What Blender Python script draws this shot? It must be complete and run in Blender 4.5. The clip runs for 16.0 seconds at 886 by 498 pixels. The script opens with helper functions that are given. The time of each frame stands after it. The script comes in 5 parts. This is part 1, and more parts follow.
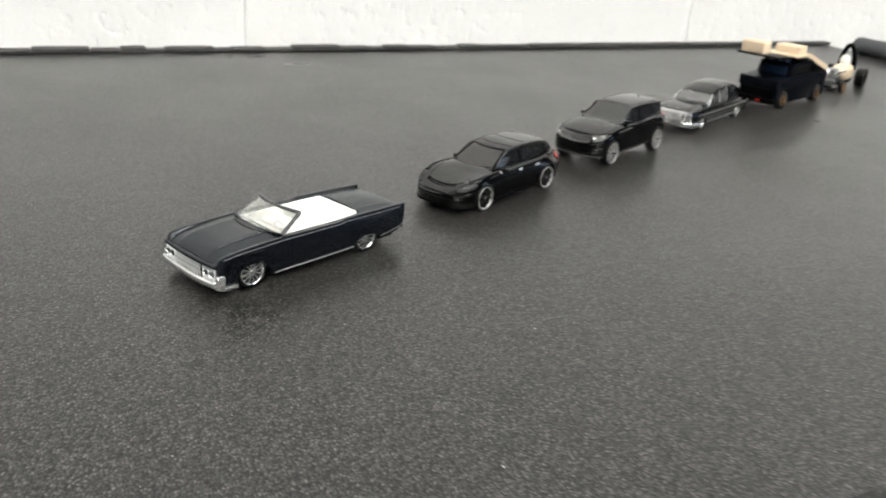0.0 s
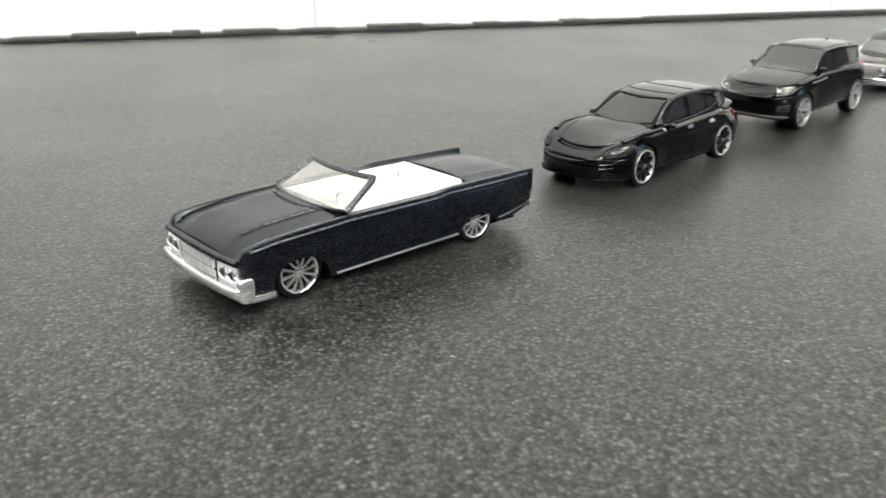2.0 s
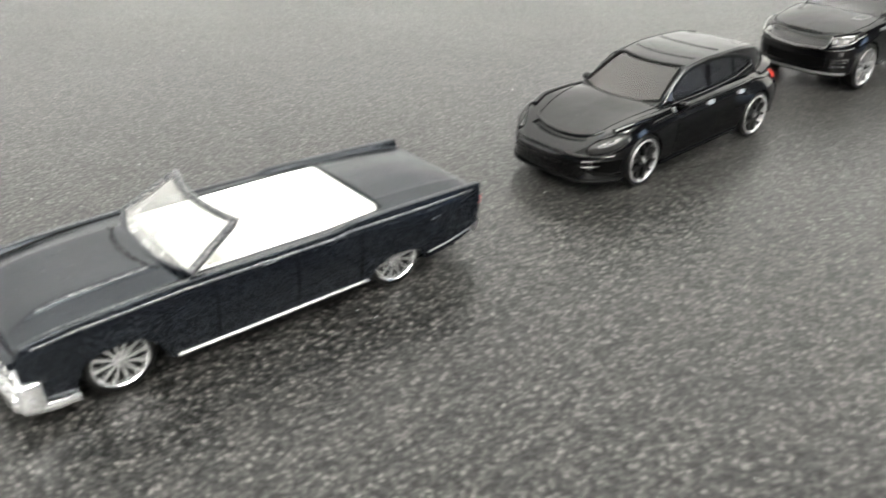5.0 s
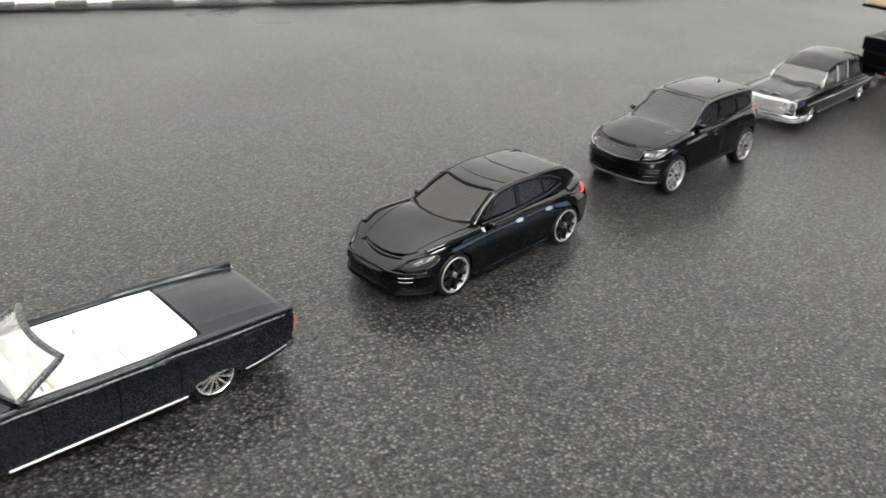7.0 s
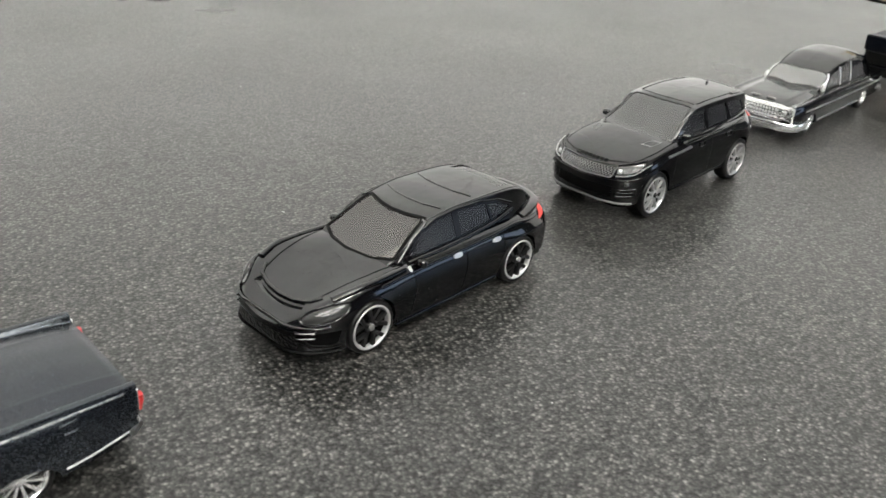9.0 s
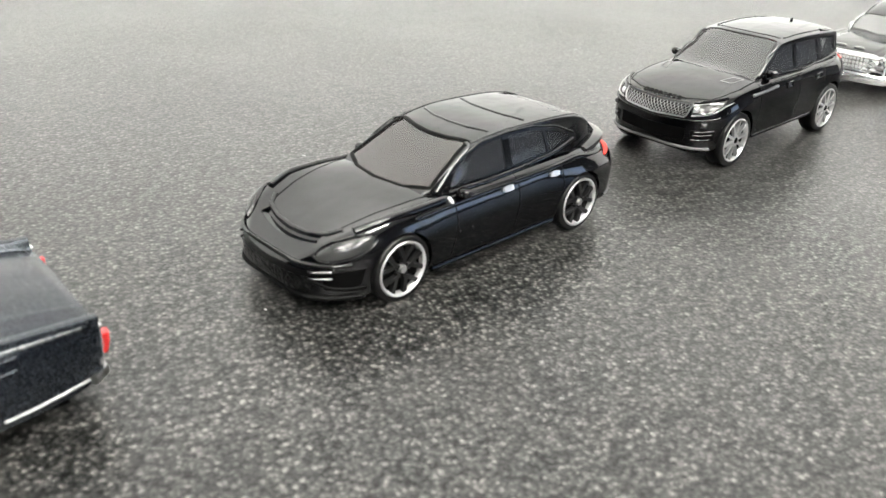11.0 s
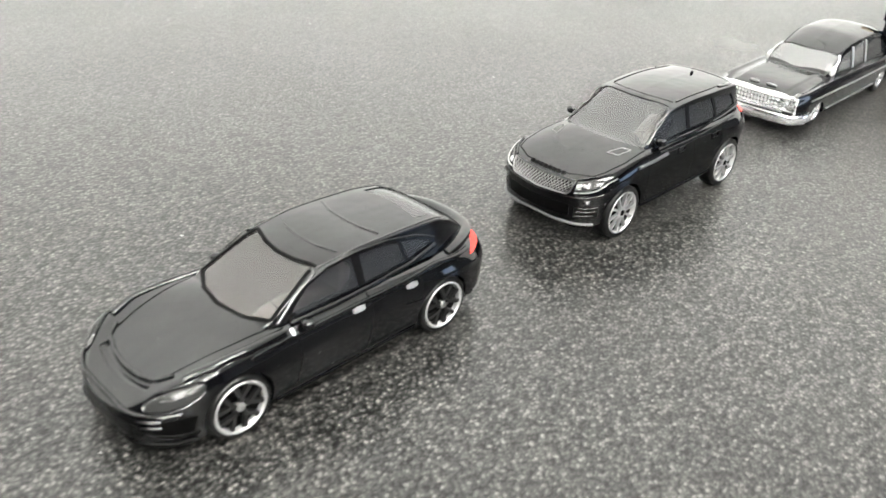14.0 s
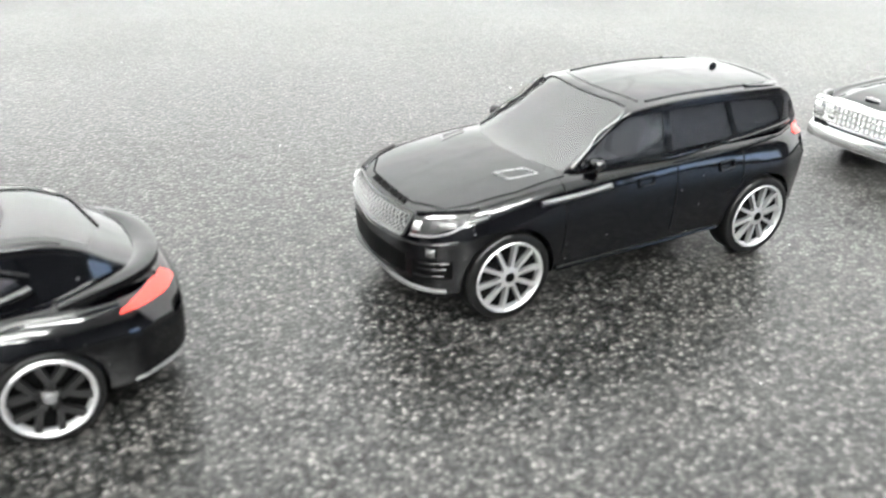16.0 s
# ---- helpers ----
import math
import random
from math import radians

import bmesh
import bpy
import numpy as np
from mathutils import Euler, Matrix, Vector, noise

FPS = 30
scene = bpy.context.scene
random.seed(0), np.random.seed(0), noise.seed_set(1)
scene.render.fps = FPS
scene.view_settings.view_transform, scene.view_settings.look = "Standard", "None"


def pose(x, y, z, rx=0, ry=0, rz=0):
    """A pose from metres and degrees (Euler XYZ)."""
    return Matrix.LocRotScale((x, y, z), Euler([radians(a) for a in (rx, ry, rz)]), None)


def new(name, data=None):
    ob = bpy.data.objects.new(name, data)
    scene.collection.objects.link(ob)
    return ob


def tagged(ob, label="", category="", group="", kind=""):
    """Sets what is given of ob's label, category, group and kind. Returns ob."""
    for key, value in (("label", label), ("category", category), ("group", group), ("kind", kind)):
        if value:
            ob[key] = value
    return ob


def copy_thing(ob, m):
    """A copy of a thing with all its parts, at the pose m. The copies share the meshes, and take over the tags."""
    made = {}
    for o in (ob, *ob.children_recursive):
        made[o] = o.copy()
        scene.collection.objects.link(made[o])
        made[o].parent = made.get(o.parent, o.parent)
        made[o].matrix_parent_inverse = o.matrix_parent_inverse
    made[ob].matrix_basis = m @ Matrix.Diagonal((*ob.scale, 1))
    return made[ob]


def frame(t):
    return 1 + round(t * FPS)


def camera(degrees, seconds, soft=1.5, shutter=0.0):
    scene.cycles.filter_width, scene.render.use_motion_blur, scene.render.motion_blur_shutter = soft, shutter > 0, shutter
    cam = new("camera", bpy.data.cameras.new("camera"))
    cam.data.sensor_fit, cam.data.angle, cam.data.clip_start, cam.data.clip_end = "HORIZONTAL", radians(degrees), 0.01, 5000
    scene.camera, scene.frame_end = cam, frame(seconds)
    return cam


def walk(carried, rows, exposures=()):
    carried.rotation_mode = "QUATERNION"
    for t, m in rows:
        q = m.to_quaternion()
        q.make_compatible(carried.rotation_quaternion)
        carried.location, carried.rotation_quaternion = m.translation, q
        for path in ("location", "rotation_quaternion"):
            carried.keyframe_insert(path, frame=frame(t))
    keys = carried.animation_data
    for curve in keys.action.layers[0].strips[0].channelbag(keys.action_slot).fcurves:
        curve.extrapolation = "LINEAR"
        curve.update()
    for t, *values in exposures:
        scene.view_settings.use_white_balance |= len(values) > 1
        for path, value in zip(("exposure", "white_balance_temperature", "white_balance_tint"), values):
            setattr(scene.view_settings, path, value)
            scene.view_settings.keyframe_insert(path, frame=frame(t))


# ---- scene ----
cam = camera(55.0, 16.0, soft=1.5, shutter=0.4)
cam.data.dof.use_dof = True
cam.data.dof.focus_distance = 0.185
cam.data.dof.aperture_fstop = 44
# seconds, eye (m), yaw, pitch, roll (degrees)
ROWS = [
    (0, 0.00948, -0.00511, 0.11178, -0.32, -22.49, 3.84),
    (0.5, -0.00318, 0.03535, 0.09526, -0.24, -23.05, 3.66),
    (1, -0.00259, 0.06283, 0.08667, 1.29, -23.95, 2.06),
    (1.5, 0.00216, 0.06953, 0.08219, 3.83, -23.65, 0.74),
    (2, -0.00473, 0.08410, 0.06578, 5.73, -21.16, 0.47),
    (2.5, -0.00776, 0.08924, 0.06510, 8.17, -22.24, 0.12),
    (3, -0.01724, 0.10488, 0.06297, 8.78, -24.70, 0.34),
    (3.5, -0.01759, 0.12518, 0.06100, 10.91, -27.86, 1.63),
    (4, -0.00816, 0.12972, 0.06171, 14.37, -28.15, -0.26),
    (4.5, -0.00617, 0.13713, 0.06304, 10.80, -28.60, 0.66),
    (5, 0.01126, 0.14129, 0.07320, 9.02, -28.99, 0.46),
    (5.2, 0.01644, 0.14277, 0.07895, 7.92, -28.42, 2.04),
    (7.3, 0.04318, 0.12987, 0.10169, 4.54, -26.77, 2.54),
    (7.5, 0.04662, 0.13394, 0.10226, 4.74, -26.97, 2.47),
    (8, 0.04701, 0.15419, 0.09780, 3.54, -27.29, 3.48),
    (8.5, 0.05007, 0.16861, 0.09380, 3.69, -27.10, 3.60),
    (9, 0.04616, 0.17395, 0.09026, 3.38, -27.06, 3.77),
    (9.5, 0.03954, 0.18454, 0.08390, 3.77, -27.73, 3.94),
    (9.7, 0.03694, 0.19220, 0.07817, 3.52, -27.91, 4.68),
    (11.8, 0.04746, 0.19620, 0.06443, 7.62, -25.78, 2.55),
    (12, 0.04656, 0.19735, 0.06757, 7.23, -26.91, 3.31),
    (12.5, 0.04573, 0.19470, 0.07955, 6.58, -28.62, 3.31),
    (13, 0.05034, 0.19275, 0.08752, 6.03, -28.88, 2.57),
    (13.5, 0.05831, 0.19759, 0.08916, 5.80, -28.88, 2.34),
    (14, 0.06246, 0.21158, 0.09012, 4.62, -30.00, 3.14),
    (14.5, 0.07367, 0.23382, 0.08051, 6.58, -29.84, 2.58),
    (15, 0.08640, 0.26085, 0.05868, 10.15, -28.24, 3.29),
    (15.5, 0.10360, 0.28199, 0.05279, 17.85, -27.68, 0.78),
    (16, 0.11512, 0.28833, 0.05795, 21.93, -26.74, 0.87),
]


def eye_pose(x, y, z, yaw, pitch, roll):
    return pose(x, y, z, 0, 0, yaw) @ pose(0, 0, 0, 90 + pitch) @ pose(0, 0, 0, 0, 0, roll)


EXPOSURES = [(0, 0.2), (0.5, 0.42), (1.5, 0.6), (2.5, 0.54), (3.0, 0.56), (3.5, 0.84), (5, 1.05), (7.3, 0.65), (9, 0.75), (9.7, 0.85), (11.8, 1.55), (13.5, 1.55), (14.5, 1.6), (15, 1.65), (16, 1.78)]
EXPOSURES = [(t, e + 0.06, 6500 - 280 * min(max(t - 14, 0) / 1.6, 1), 10) for t, e in EXPOSURES]
walk(cam, [(r[0], eye_pose(*r[1:])) for r in ROWS], EXPOSURES)

# ---- light ----
world = bpy.data.worlds.new("room_dark")
world.use_nodes = True
world.node_tree.nodes["Background"].inputs[0].default_value = (0.6, 0.65, 0.7, 1)
world.node_tree.nodes["Background"].inputs[1].default_value = 0.02
scene.world = world
LAMP = 24.0
UPLIGHT = 18.0
DAYLIGHT = 1.1
WALL_TURN = 24.9
CORNER = Vector((0.376, 0.853, 0))
ROOM = pose(CORNER.x, CORNER.y, 0, 0, 0, WALL_TURN)   # room axes: x along the wall, -y into the room


# ---- helpers of this scene ----
def node_mat(name, color=(0.5, 0.5, 0.5), rough=0.5, metal=0.0, coat=0.0, spec=0.5):
    m = bpy.data.materials.new(name)
    m.use_nodes = True
    b = m.node_tree.nodes["Principled BSDF"]
    b.inputs["Base Color"].default_value = (*color, 1)
    b.inputs["Roughness"].default_value = rough
    b.inputs["Metallic"].default_value = metal
    b.inputs["Coat Weight"].default_value = coat
    b.inputs["Coat Roughness"].default_value = 0.06
    b.inputs["Specular IOR Level"].default_value = spec
    return m


def tex(m, kind, scale, detail=3.0, coords="Object"):
    """A texture node of m, read in metres."""
    nt = m.node_tree
    co = nt.nodes.new("ShaderNodeTexCoord")
    n = nt.nodes.new(kind)
    n.inputs["Scale"].default_value = scale
    if "Detail" in n.inputs and kind == "ShaderNodeTexNoise":
        n.inputs["Detail"].default_value = detail
    nt.links.new(co.outputs[coords], n.inputs["Vector"])
    return n


def ramp(m, source, stops):
    nt = m.node_tree
    r = nt.nodes.new("ShaderNodeValToRGB")
    while len(r.color_ramp.elements) < len(stops):
        r.color_ramp.elements.new(0.5)
    for e, (p, c) in zip(r.color_ramp.elements, stops):
        e.position = p
        e.color = (*c, 1) if len(c) == 3 else c
    nt.links.new(source, r.inputs[0])
    return r.outputs[0]


def link(m, source, socket):
    m.node_tree.links.new(source, m.node_tree.nodes["Principled BSDF"].inputs[socket])


def bump(m, source, strength, distance, under=None):
    nt = m.node_tree
    b = nt.nodes.new("ShaderNodeBump")
    b.inputs["Strength"].default_value = strength
    b.inputs["Distance"].default_value = distance
    nt.links.new(source, b.inputs["Height"])
    if under:
        nt.links.new(under, b.inputs["Normal"])
    link(m, b.outputs[0], "Normal")
    return b.outputs[0]


def grey(v):
    return (v, v, v)


def part(name, bm, material, parent, label=""):
    """Links a bmesh or mesh as one object under a thing or a part."""
    if isinstance(bm, bmesh.types.BMesh):
        me = bpy.data.meshes.new(name)
        bm.to_mesh(me)
        bm.free()
    else:
        me = bm
    me.name = name
    me.materials.clear()
    me.materials.append(material)
    ob = new(name, me)
    ob.parent = parent
    if label:
        ob["label"] = label
    return ob


def smooth(bm_or_me, angle=35):
    me = bm_or_me
    if isinstance(bm_or_me, bmesh.types.BMesh):
        me = bpy.data.meshes.new("m")
        bm_or_me.to_mesh(me)
        bm_or_me.free()
    for p in me.polygons:
        p.use_smooth = True
    me.set_sharp_from_angle(angle=radians(angle))
    return me


def box(bm, x0, x1, y0, y1, z0, z1, bev=0.0):
    """A box, bevelled."""
    r = bmesh.ops.create_cube(bm, size=1)
    vs = r["verts"]
    bmesh.ops.scale(bm, vec=(x1 - x0, y1 - y0, z1 - z0), verts=vs)
    bmesh.ops.translate(bm, vec=((x0 + x1) / 2, (y0 + y1) / 2, (z0 + z1) / 2), verts=vs)
    if bev:
        es = list({e for v in vs for e in v.link_edges})
        bmesh.ops.bevel(bm, geom=es, offset=bev, segments=2, profile=0.5, affect="EDGES")
    return bm


def boxed(*a, bev=0.0):
    return box(bmesh.new(), *a, bev=bev)


def pchip(table, x):
    """Smooth value at x through the table of (x, value), with no overshoot."""
    t = sorted(table)
    if x <= t[0][0]:
        return t[0][1]
    if x >= t[-1][0]:
        return t[-1][1]
    k = max(i for i in range(len(t) - 1) if t[i][0] <= x)
    h = [t[i + 1][0] - t[i][0] for i in range(len(t) - 1)]
    d = [(t[i + 1][1] - t[i][1]) / h[i] for i in range(len(t) - 1)]

    def slope(i):
        if i == 0:
            return d[0]
        if i == len(t) - 1:
            return d[-1]
        return 0 if d[i - 1] * d[i] <= 0 else 2 * d[i - 1] * d[i] / (d[i - 1] + d[i])
    u = (x - t[k][0]) / h[k]
    a, b, m0, m1 = t[k][1], t[k + 1][1], slope(k) * h[k], slope(k + 1) * h[k]
    return (2 * u**3 - 3 * u**2 + 1) * a + (u**3 - 2 * u**2 + u) * m0 + (3 * u**2 - 2 * u**3) * b + (u**3 - u**2) * m1


def chaikin(pts, times=2):
    for _ in range(times):
        out = [pts[0]]
        for p, q in zip(pts, pts[1:]):
            out += [tuple(0.75 * a + 0.25 * b for a, b in zip(p, q)), tuple(0.25 * a + 0.75 * b for a, b in zip(p, q))]
        pts = out + [pts[-1]]
    return pts


MM = 0.001


def loft(section, x0, x1, n=84):
    """A closed body from half sections: section(x) gives (y, z) from the lower to the upper centre line, in mm."""
    verts, faces = [], []
    for i in range(n + 1):
        u = i / n
        x = x0 + (x1 - x0) * (0.5 - 0.5 * math.cos(math.pi * u)) * 0.7 + (x1 - x0) * u * 0.3
        half = section(x)
        ring = half + [(-y, z) for y, z in half[-2:0:-1]]
        k = len(ring)
        verts += [(x * MM, y * MM, z * MM) for y, z in ring]
    for i in range(n):
        for j in range(k):
            faces.append((i * k + j, i * k + (j + 1) % k, (i + 1) * k + (j + 1) % k, (i + 1) * k + j))
    faces.append(tuple(range(k - 1, -1, -1)))
    faces.append(tuple(n * k + j for j in range(k)))
    me = bpy.data.meshes.new("loft")
    me.from_pydata(verts, [], faces)
    bm = bmesh.new()
    bm.from_mesh(me)
    bmesh.ops.recalc_face_normals(bm, faces=bm.faces)
    bm.to_mesh(me)
    bm.free()
    return me


def boolean(me, cutter, op):
    a, b = new("a", me), new("b", cutter)
    mod = a.modifiers.new("cut", "BOOLEAN")
    mod.operation, mod.object, mod.solver = op, b, "EXACT"
    bpy.context.view_layer.update()
    out = bpy.data.meshes.new_from_object(a.evaluated_get(bpy.context.evaluated_depsgraph_get()))
    bpy.data.objects.remove(a)
    bpy.data.objects.remove(b)
    return out


def mesh_of(bm):
    me = bpy.data.meshes.new("m")
    bmesh.ops.recalc_face_normals(bm, faces=bm.faces)
    bm.to_mesh(me)
    bm.free()
    return me


def cyl(bm, r, y0, y1, x=0.0, z=0.0, seg=40, r2=None):
    """A cylinder along y, in mm."""
    r = bmesh.ops.create_cone(bm, cap_ends=True, segments=seg, radius1=r * MM, radius2=(r if r2 is None else r2) * MM, depth=(y1 - y0) * MM,
                              matrix=pose(x * MM, (y0 + y1) / 2 * MM, z * MM, -90))
    return bm


def prism(pts, lo, hi, axis):
    """A prism on a polygon: axis y: points (x, z); axis z: points (x, y); axis x: points (y, z). In mm."""
    bm = bmesh.new()
    put = {"y": lambda p, h: (p[0], h, p[1]), "z": lambda p, h: (p[0], p[1], h), "x": lambda p, h: (h, p[0], p[1])}[axis]
    lows = [bm.verts.new([c * MM for c in put(p, lo)]) for p in pts]
    tops = [bm.verts.new([c * MM for c in put(p, hi)]) for p in pts]
    n = len(pts)
    bm.faces.new(lows)
    bm.faces.new(tops[::-1])
    for i in range(n):
        bm.faces.new((lows[i], tops[i], tops[(i + 1) % n], lows[(i + 1) % n]))
    return mesh_of(bm)


from mathutils.bvhtree import BVHTree


def tree_of(me):
    bm = bmesh.new()
    bm.from_mesh(me)
    t = BVHTree.FromBMesh(bm)
    bm.free()
    return t


WAYS = {"L": ((0, 1, 0), lambda a, b: (a, 60, b)), "R": ((0, -1, 0), lambda a, b: (a, -60, b)), "T": ((0, 0, 1), lambda a, b: (a, b, 60)),
        "F": ((1, 0, 0), lambda a, b: (60, a, b)), "B": ((-1, 0, 0), lambda a, b: (-60, a, b))}


def cast(tree, side, a, b):
    """Where the line from a side (L, R: x, z; T: x, y; F, B: y, z; N, S: round the nose or the stern by degrees, z; in mm) meets the body, and its normal there."""
    if side in "NS":
        c = 15 if side == "N" else -13
        d = -Vector((math.cos(radians(a)), math.sin(radians(a)), 0))
        o = Vector((c, 0, b)) * MM - d * 0.06
    else:
        out, place = WAYS[side]
        o, d = Vector(place(a, b)) * MM, -Vector(out)
    hit, nrm, _, _ = tree.ray_cast(o, d)
    if hit is None:
        hit, nrm, _, _ = tree.find_nearest(o + d * 0.045)
    if nrm.dot(d) > 0:
        nrm = -nrm
    return hit, nrm


def resample(pts, n):
    ds = [0.0]
    for p, q in zip(pts, pts[1:]):
        ds.append(ds[-1] + math.dist(p, q))
    out = []
    for i in range(n):
        s = ds[-1] * i / (n - 1)
        k = max(j for j in range(len(pts) - 1) if ds[j] <= s + 1e-9)
        u = (s - ds[k]) / max(ds[k + 1] - ds[k], 1e-9)
        out.append(tuple(a + (b - a) * u for a, b in zip(pts[k], pts[k + 1])))
    return out


def skin(tree, side, upper, lower, lift=0.1, thick=0.4, nu=18, nv=8, dome=0.0):
    """A shell that lies on the body between two lines, lifted off it and bulging by dome, in mm."""
    up, lo = resample(upper, nu), resample(lower, nu)
    bm = bmesh.new()
    outer, inner = [], []
    for i in range(nu):
        for j in range(nv):
            f = j / (nv - 1)
            a, b = (lo[i][k] + (up[i][k] - lo[i][k]) * f for k in (0, 1))
            p, n = cast(tree, side, a, b)
            rise = lift + dome * math.sqrt(math.sin(math.pi * f) * math.sin(math.pi * i / (nu - 1)))
            outer.append(bm.verts.new(p + n * rise * MM))
            inner.append(bm.verts.new(p + n * (lift - thick) * MM))
    at = lambda i, j: i * nv + j
    for i in range(nu - 1):
        for j in range(nv - 1):
            q = (at(i, j), at(i + 1, j), at(i + 1, j + 1), at(i, j + 1))
            bm.faces.new([outer[k] for k in q])
            bm.faces.new([inner[k] for k in q[::-1]])
    rim = [at(i, 0) for i in range(nu)] + [at(nu - 1, j) for j in range(1, nv)] + [at(i, nv - 1) for i in range(nu - 2, -1, -1)] + [at(0, j) for j in range(nv - 2, 0, -1)]
    for a, b in zip(rim, rim[1:] + rim[:1]):
        bm.faces.new((outer[b], outer[a], inner[a], inner[b]))
    bmesh.ops.remove_doubles(bm, verts=bm.verts, dist=1e-7)
    bmesh.ops.recalc_face_normals(bm, faces=bm.faces)
    return smooth(bm, 40)


def strip(tree, side, pts, width=0.3, lift=0.12, n=40, closed=False):
    """A thin rounded bead on the body, in mm."""
    if closed:
        pts = list(pts) + [pts[0]]
    line = resample(pts, n)
    hits = [cast(tree, side, a, b) for a, b in line]
    bm = bmesh.new()
    rows = []
    for i, (p, nrm) in enumerate(hits):
        a, b = hits[max(i - 1, 0)][0], hits[min(i + 1, n - 1)][0]
        if closed and i in (0, n - 1):
            a, b = hits[n - 2][0], hits[1][0]
        t = (b - a).normalized()
        s = t.cross(nrm).normalized() * width / 2 * MM
        row = [bm.verts.new(p - s - nrm * 0.1 * MM)]
        for q in (165, 130, 90, 50, 15):
            row.append(bm.verts.new(p + s * math.cos(radians(q)) + nrm * lift * math.sin(radians(q)) * MM))
        rows.append(row + [bm.verts.new(p + s - nrm * 0.1 * MM)])
    for r, q in zip(rows, rows[1:]):
        for k in range(6):
            bm.faces.new((r[k], q[k], q[k + 1], r[k + 1]))
    if not closed:
        bm.faces.new(rows[0])
        bm.faces.new(rows[-1][::-1])
    bmesh.ops.recalc_face_normals(bm, faces=bm.faces)
    return bm


def lathe(profile, seg=40, axis_x=0.0, axis_z=0.0):
    """A turned shape round the y axis from (radius, y), in mm."""
    bm = bmesh.new()
    rings = []
    for r, y in profile:
        rings.append([bm.verts.new(((axis_x + r * math.cos(2 * math.pi * k / seg)) * MM, y * MM, (axis_z + r * math.sin(2 * math.pi * k / seg)) * MM)) for k in range(seg)])
    for a, b in zip(rings, rings[1:]):
        for k in range(seg):
            bm.faces.new((a[k], a[(k + 1) % seg], b[(k + 1) % seg], b[k]))
    bm.faces.new(rings[0])
    bm.faces.new(rings[-1][::-1])
    bmesh.ops.remove_doubles(bm, verts=bm.verts, dist=1e-7)
    bmesh.ops.recalc_face_normals(bm, faces=bm.faces)
    return bm


# ---- materials ----
def table_material():
    """Black plastic with a leathery grain: pebbles about a millimetre across, glints on some tips and shade in the
    creases put into the colour.
    """
    m = node_mat("black_grained_plastic", grey(0.02), 0.3)
    nt = m.node_tree

    def maths(op, a, b, c=None):
        n = nt.nodes.new("ShaderNodeMath")
        n.operation = op
        for k, v in enumerate((a, b, c)):
            if v is None:
                continue
            if isinstance(v, float):
                n.inputs[k].default_value = v
            else:
                nt.links.new(v, n.inputs[k])
        return n.outputs[0]
    grain = tex(m, "ShaderNodeTexNoise", 1200, 2)
    fine = tex(m, "ShaderNodeTexNoise", 2600, 1)
    wide = tex(m, "ShaderNodeTexNoise", 14, 4)
    cells = tex(m, "ShaderNodeTexVoronoi", 1250)
    cells.feature = "SMOOTH_F1"
    cells.inputs["Smoothness"].default_value = 0.25
    shift = nt.nodes.new("ShaderNodeMixRGB")
    shift.blend_type = "ADD"
    shift.inputs[0].default_value = 0.001
    nt.links.new(cells.inputs["Vector"].links[0].from_socket, shift.inputs[1])
    nt.links.new(grain.outputs["Color"], shift.inputs[2])
    nt.links.new(shift.outputs[0], cells.inputs["Vector"])
    pebble = ramp(m, cells.outputs["Distance"], [(0.1, grey(1.0)), (0.62, grey(0.0))])
    tone = nt.nodes.new("ShaderNodeSeparateColor")
    nt.links.new(cells.outputs["Color"], tone.inputs[0])
    height = maths("MULTIPLY_ADD", fine.outputs["Fac"], 0.6, maths("MULTIPLY_ADD", grain.outputs["Fac"], 1.1, maths("MULTIPLY", pebble, 0.6)))
    # Pale tips stand in for glints, black creases for shade.
    tip_glint = maths("MULTIPLY", maths("MULTIPLY_ADD", tone.outputs[0], 0.5, 0.6), maths("MULTIPLY", height, 0.46))
    link(m, ramp(m, tip_glint, [(0.26, (0.002, 0.002, 0.0019)), (0.4, (0.018, 0.018, 0.017)), (0.55, (0.046, 0.043, 0.04)), (0.74, (0.145, 0.142, 0.13))]), "Base Color")
    link(m, ramp(m, wide.outputs["Fac"], [(0.3, grey(0.27)), (0.7, grey(0.33))]), "Roughness")
    link(m, ramp(m, tip_glint, [(0.2, grey(0.28)), (0.6, grey(0.62))]), "Specular IOR Level")
    bump(m, height, 0.14, 0.0003)
    return m


TABLE = table_material()
WALL_PAINT = node_mat("white_block_paint", grey(0.8), 0.6)
wn = tex(WALL_PAINT, "ShaderNodeTexNoise", 90, 5)
bump(WALL_PAINT, ramp(WALL_PAINT, wn.outputs["Fac"], [(0.25, grey(0.0)), (0.45, grey(0.8)), (0.75, grey(1.0))]), 0.5, 0.002)
MORTAR = node_mat("painted_mortar", grey(0.82), 0.7)
# Unseen walls, coloured dark so that the car sides reflect a dim room.
PLAIN_WALL = node_mat("darkened_wall_paint", (0.05, 0.055, 0.065), 0.7)
CEILING = node_mat("ceiling_tile_paint", grey(0.75), 0.8)
FLOOR = node_mat("room_floor_vinyl", (0.3, 0.3, 0.28), 0.4)
RUBBER = node_mat("black_rubber", grey(0.035), 0.6)
FOAM = node_mat("dark_grey_foam", (0.075, 0.077, 0.085), 0.85)
NAVY = node_mat("navy_metallic_paint", (0.01, 0.014, 0.022), 0.28, 0.0, 0.0, 0.52)
NAVY.node_tree.nodes["Principled BSDF"].inputs["Specular Tint"].default_value = (0.84, 0.91, 1, 1)
nf = tex(NAVY, "ShaderNodeTexNoise", 4200, 2)
